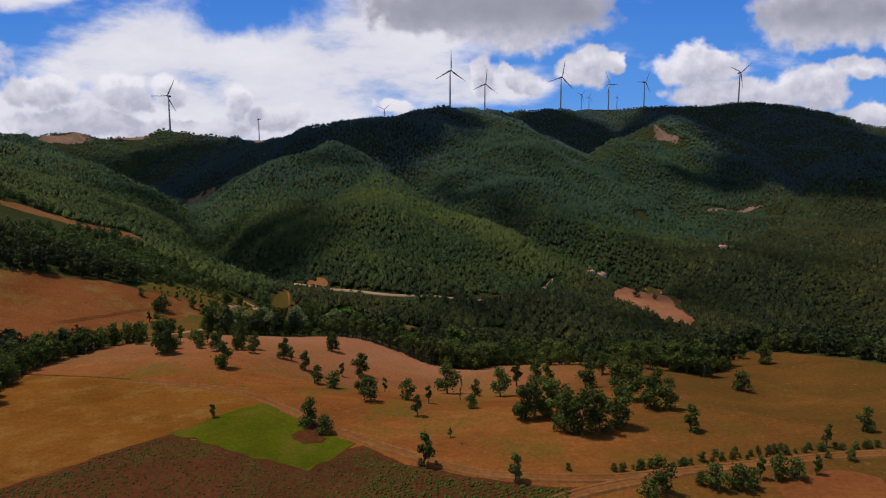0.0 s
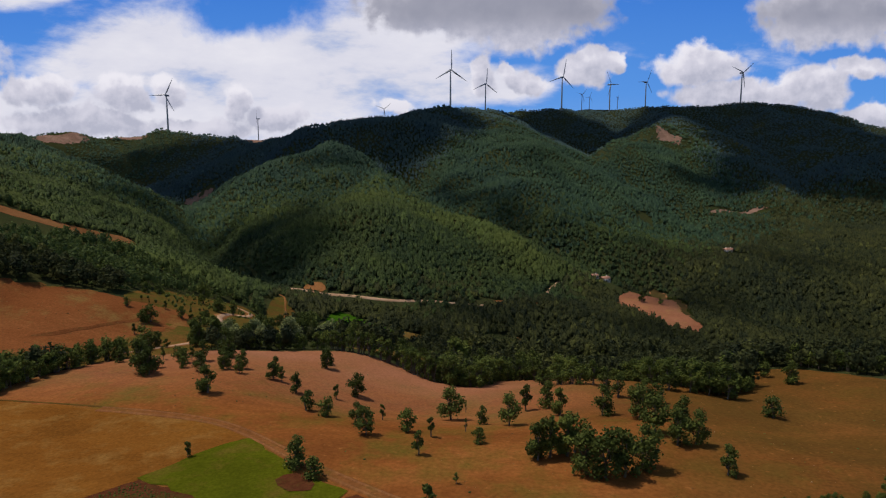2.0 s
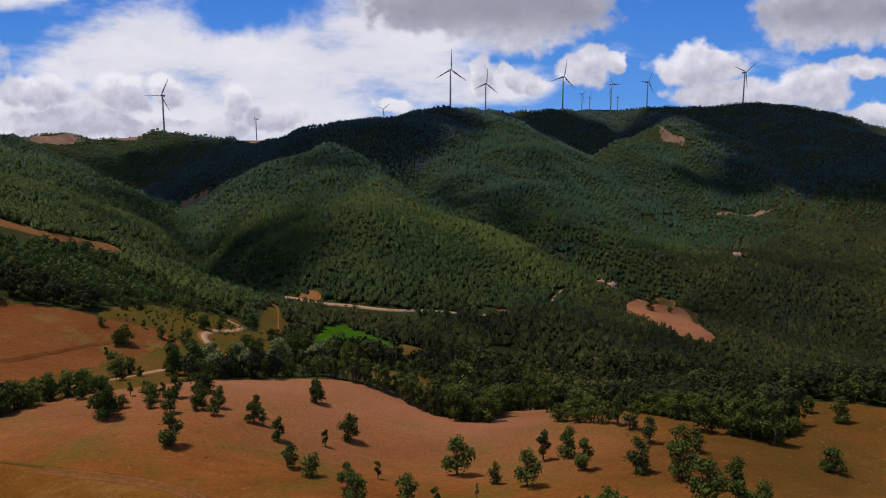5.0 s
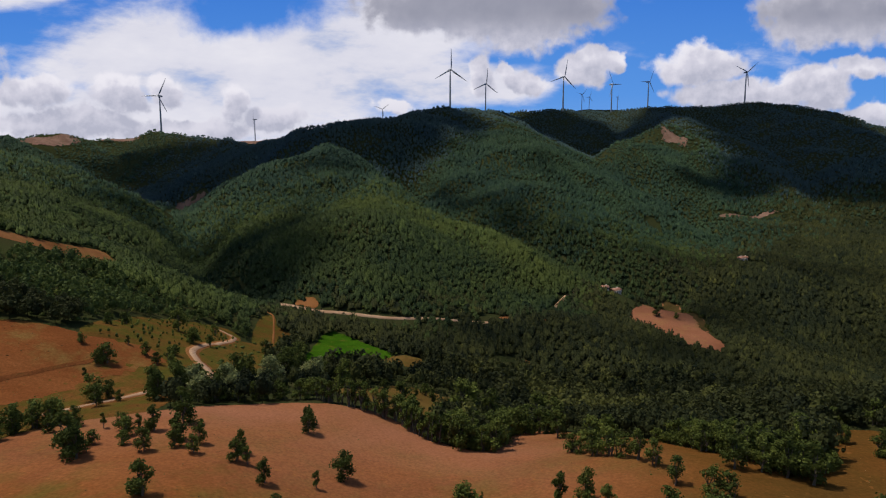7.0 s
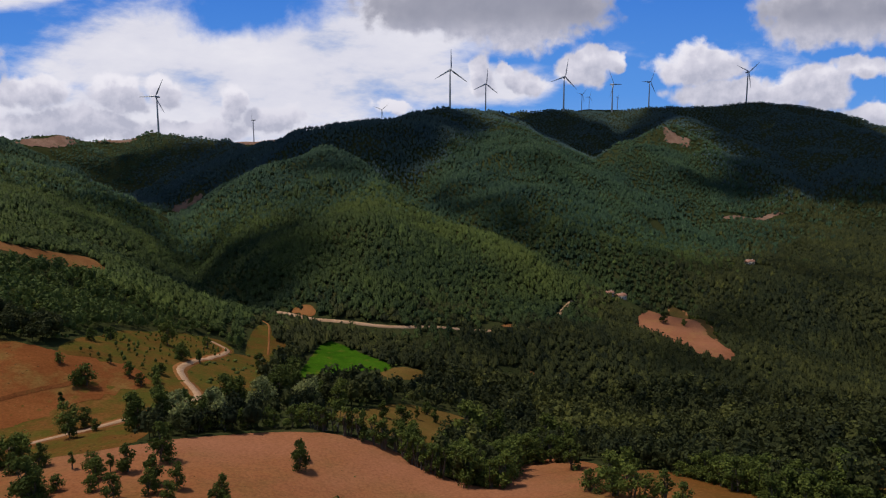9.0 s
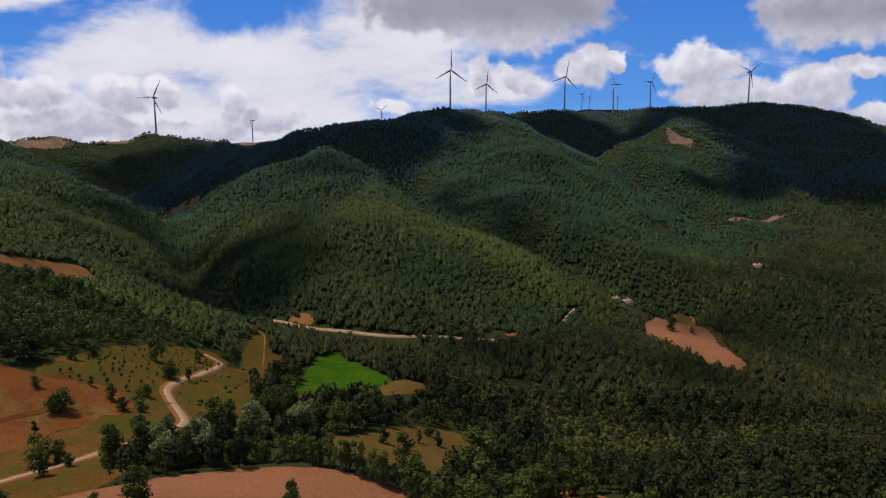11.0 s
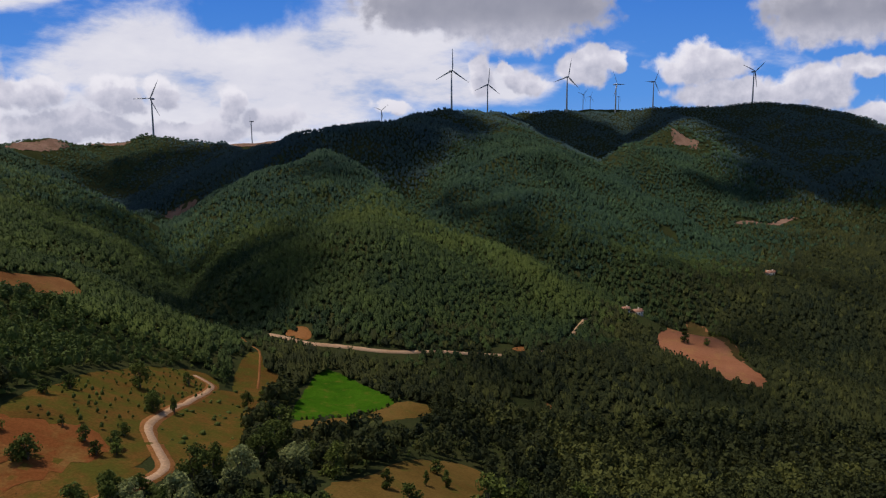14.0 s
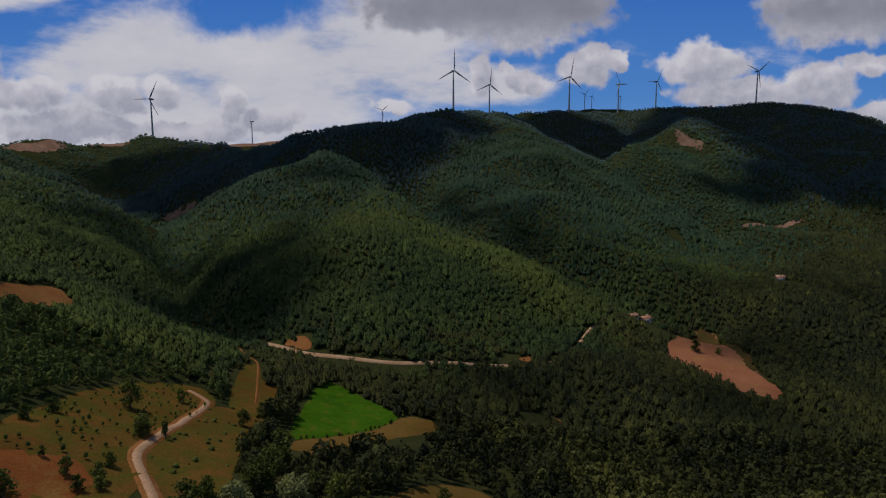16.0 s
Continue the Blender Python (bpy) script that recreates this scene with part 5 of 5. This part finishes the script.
field("stream_bed", ((-415, 925), (-405, 942), (-385, 946), (-355, 934), (-372, 918), (-352, 850), (-362, 846), (-384, 900)), SCREE, 0.5, "pale stony stream bed in the hollow", "stream bed", 2.0)
field("bare_terrace", ((372, 836), (376, 846), (462, 863), (468, 854)), SCREE, 0.5, "reddish terrace cut across the wooded slope", "bare ground", 1.5)

# ---- rows of low plants in the bed, saplings in the orchard ----
rng = np.random.default_rng(9)


def rows_of_plants(name, poly, gap, row_gap, turn, low, high, flakes, material, label, category, slim=1.0):
    """Many small plants as one mesh, in rows over a plot."""
    a = radians(turn)
    xs, ys = [q[0] for q in poly], [q[1] for q in poly]
    cx, cy, reach = sum(xs) / len(xs), sum(ys) / len(ys), max(max(xs) - min(xs), max(ys) - min(ys))
    u, v = np.meshgrid(np.arange(-reach, reach, gap), np.arange(-reach, reach, row_gap))
    u, v = u.ravel() + rng.uniform(-0.3, 0.3, u.size) * gap, v.ravel() + rng.uniform(-0.12, 0.12, u.size) * row_gap
    x, y = cx + u * math.cos(a) - v * math.sin(a), cy + u * math.sin(a) + v * math.cos(a)
    keep = inside(list(poly), x, y) & (rng.random(x.size) > 0.08 + 0.35 * (np.sin(x / 6 + 1) * np.sin(y / 5) > 0.3))
    shapes = [crown_shape(rng, flakes, 1, 0.9, stem=False) for _ in range(5)]
    shapes = [(s - (0, 0, 0.18), t) for s, t in shapes]
    ob = woods(name, rng, shapes, x[keep], y[keep], low, high, material, label, slim)
    ob["category"] = category
    return ob


BED = ((-64, 58.5), (-55.2, 69.2), (-48.6, 75.4), (-41.2, 84.4), (-31, 79.2), (-18.4, 73.8), (-14.2, 78.6), (-11.6, 81.2), (-7.2, 77), (1, 73), (8, 70.3), (16, 68.6), (12, 62), (-20, 44))
rows_of_plants("bed_plants", BED, 0.42, 0.68, 24, 0.34, 0.6, 0, CROP_LEAF, "rows of small green plants on dark red soil", "plants")

rows_of_plants("bed_plants", ((-6.5, 76.4), (1, 72.6), (8, 70), (16.5, 68.8), (12, 63), (-4, 62), (-12, 68)), 0.5, 0.62, 24, 0.4, 0.62, 0, CROP_LEAF, "denser rows of yellow-green plants by the track", "plants")


def scatter(name, rnd, poly, count, low, high, material, label, category, flat=1.0):
    """Countless small tufts or stones over a stretch of ground, as one mesh."""
    xs, ys = [q[0] for q in poly], [q[1] for q in poly]
    x, y = rnd.uniform(min(xs), max(xs), count), rnd.uniform(min(ys), max(ys), count)
    clump = 0.5 + 0.5 * np.sin(x / 7 + 2 * np.sin(y / 9)) * np.sin(y / 6 + np.sin(x / 11))
    keep = inside(list(poly), x, y) & (rnd.random(count) < 0.25 + 0.75 * clump)
    shapes = []
    for _ in range(5):
        v, t = ico(1, rnd, 0.4)
        shapes.append((v * (0.5, 0.5, 0.4 * flat) + (0, 0, 0.15), t))
    ob = woods(name, rnd, shapes, x[keep], y[keep], low, high, material, label)
    ob["category"] = category
    return ob


STONE = earth("pale field stone", (0.3, 0.24, 0.17), (0.4, 0.33, 0.24), (0.5, 0.42, 0.32), (0.3, 0.26, 0.2), 0.5, 2.0)
STRAW = foliage("dry grass tufts", (0.12, 0.06, 0.018), (0.21, 0.12, 0.036), wood=True)
SHELF = ((-90, 104), (-88, 138), (-70, 158), (-45, 177), (-14, 170), (8, 166), (36, 152), (66, 146), (90, 168), (110, 165), (130, 130), (110, 66), (30, 62), (-10, 78), (-34, 101), (-60, 109))
scatter("grass_tufts", rng, SHELF, 5000, 0.12, 0.3, STRAW, "dry straw-coloured grass tufts on the meadow", "grass")
scatter("grass_tufts", rng, ((-82, 106), (-84, 117), (-56, 109), (-33, 100), (-42, 85), (-56, 70), (-78, 70)), 2600, 0.12, 0.26, STRAW, "pale straw tufts left on the stubble field", "grass")
scatter("green_tufts", rng, SHELF, 260, 0.2, 0.5, SHRUB, "small green weeds dotting the dry meadow", "weeds")
scatter("field_stones", rng, ((30, 84), (50, 120), (66, 140), (100, 160), (125, 125), (110, 84)), 1500, 0.07, 0.22, STONE, "pale stones strewn over the dry slope", "stones", 0.8)
ORCHARD = ((-117, 238), (-120, 262), (-125, 298), (-117, 320), (-107, 326), (-101, 312), (-95, 280), (-90, 250), (-92, 220), (-110, 218))
rows_of_plants("saplings", ORCHARD, 3.8, 4.6, 62, 1.3, 2.7, 12, SHRUB, "young saplings planted in rows on dry pasture", "saplings", 0.6)
scatter("pasture_bushes", rng, ((-100, 312), (-92, 318), (-72, 270), (-61, 226), (-72, 216), (-86, 238)), 90, 1.0, 2.6, SHRUB, "low bushes on the rough pasture by the road", "bushes")
scatter("grass_tufts", rng, ((-160, 205), (-118, 215), (-92, 204), (-86, 190), (-100, 150), (-68, 160), (-70, 182), (-112, 168), (-150, 175)), 900, 0.2, 0.5, STRAW, "dry grass tufts along the ploughed slope", "grass")
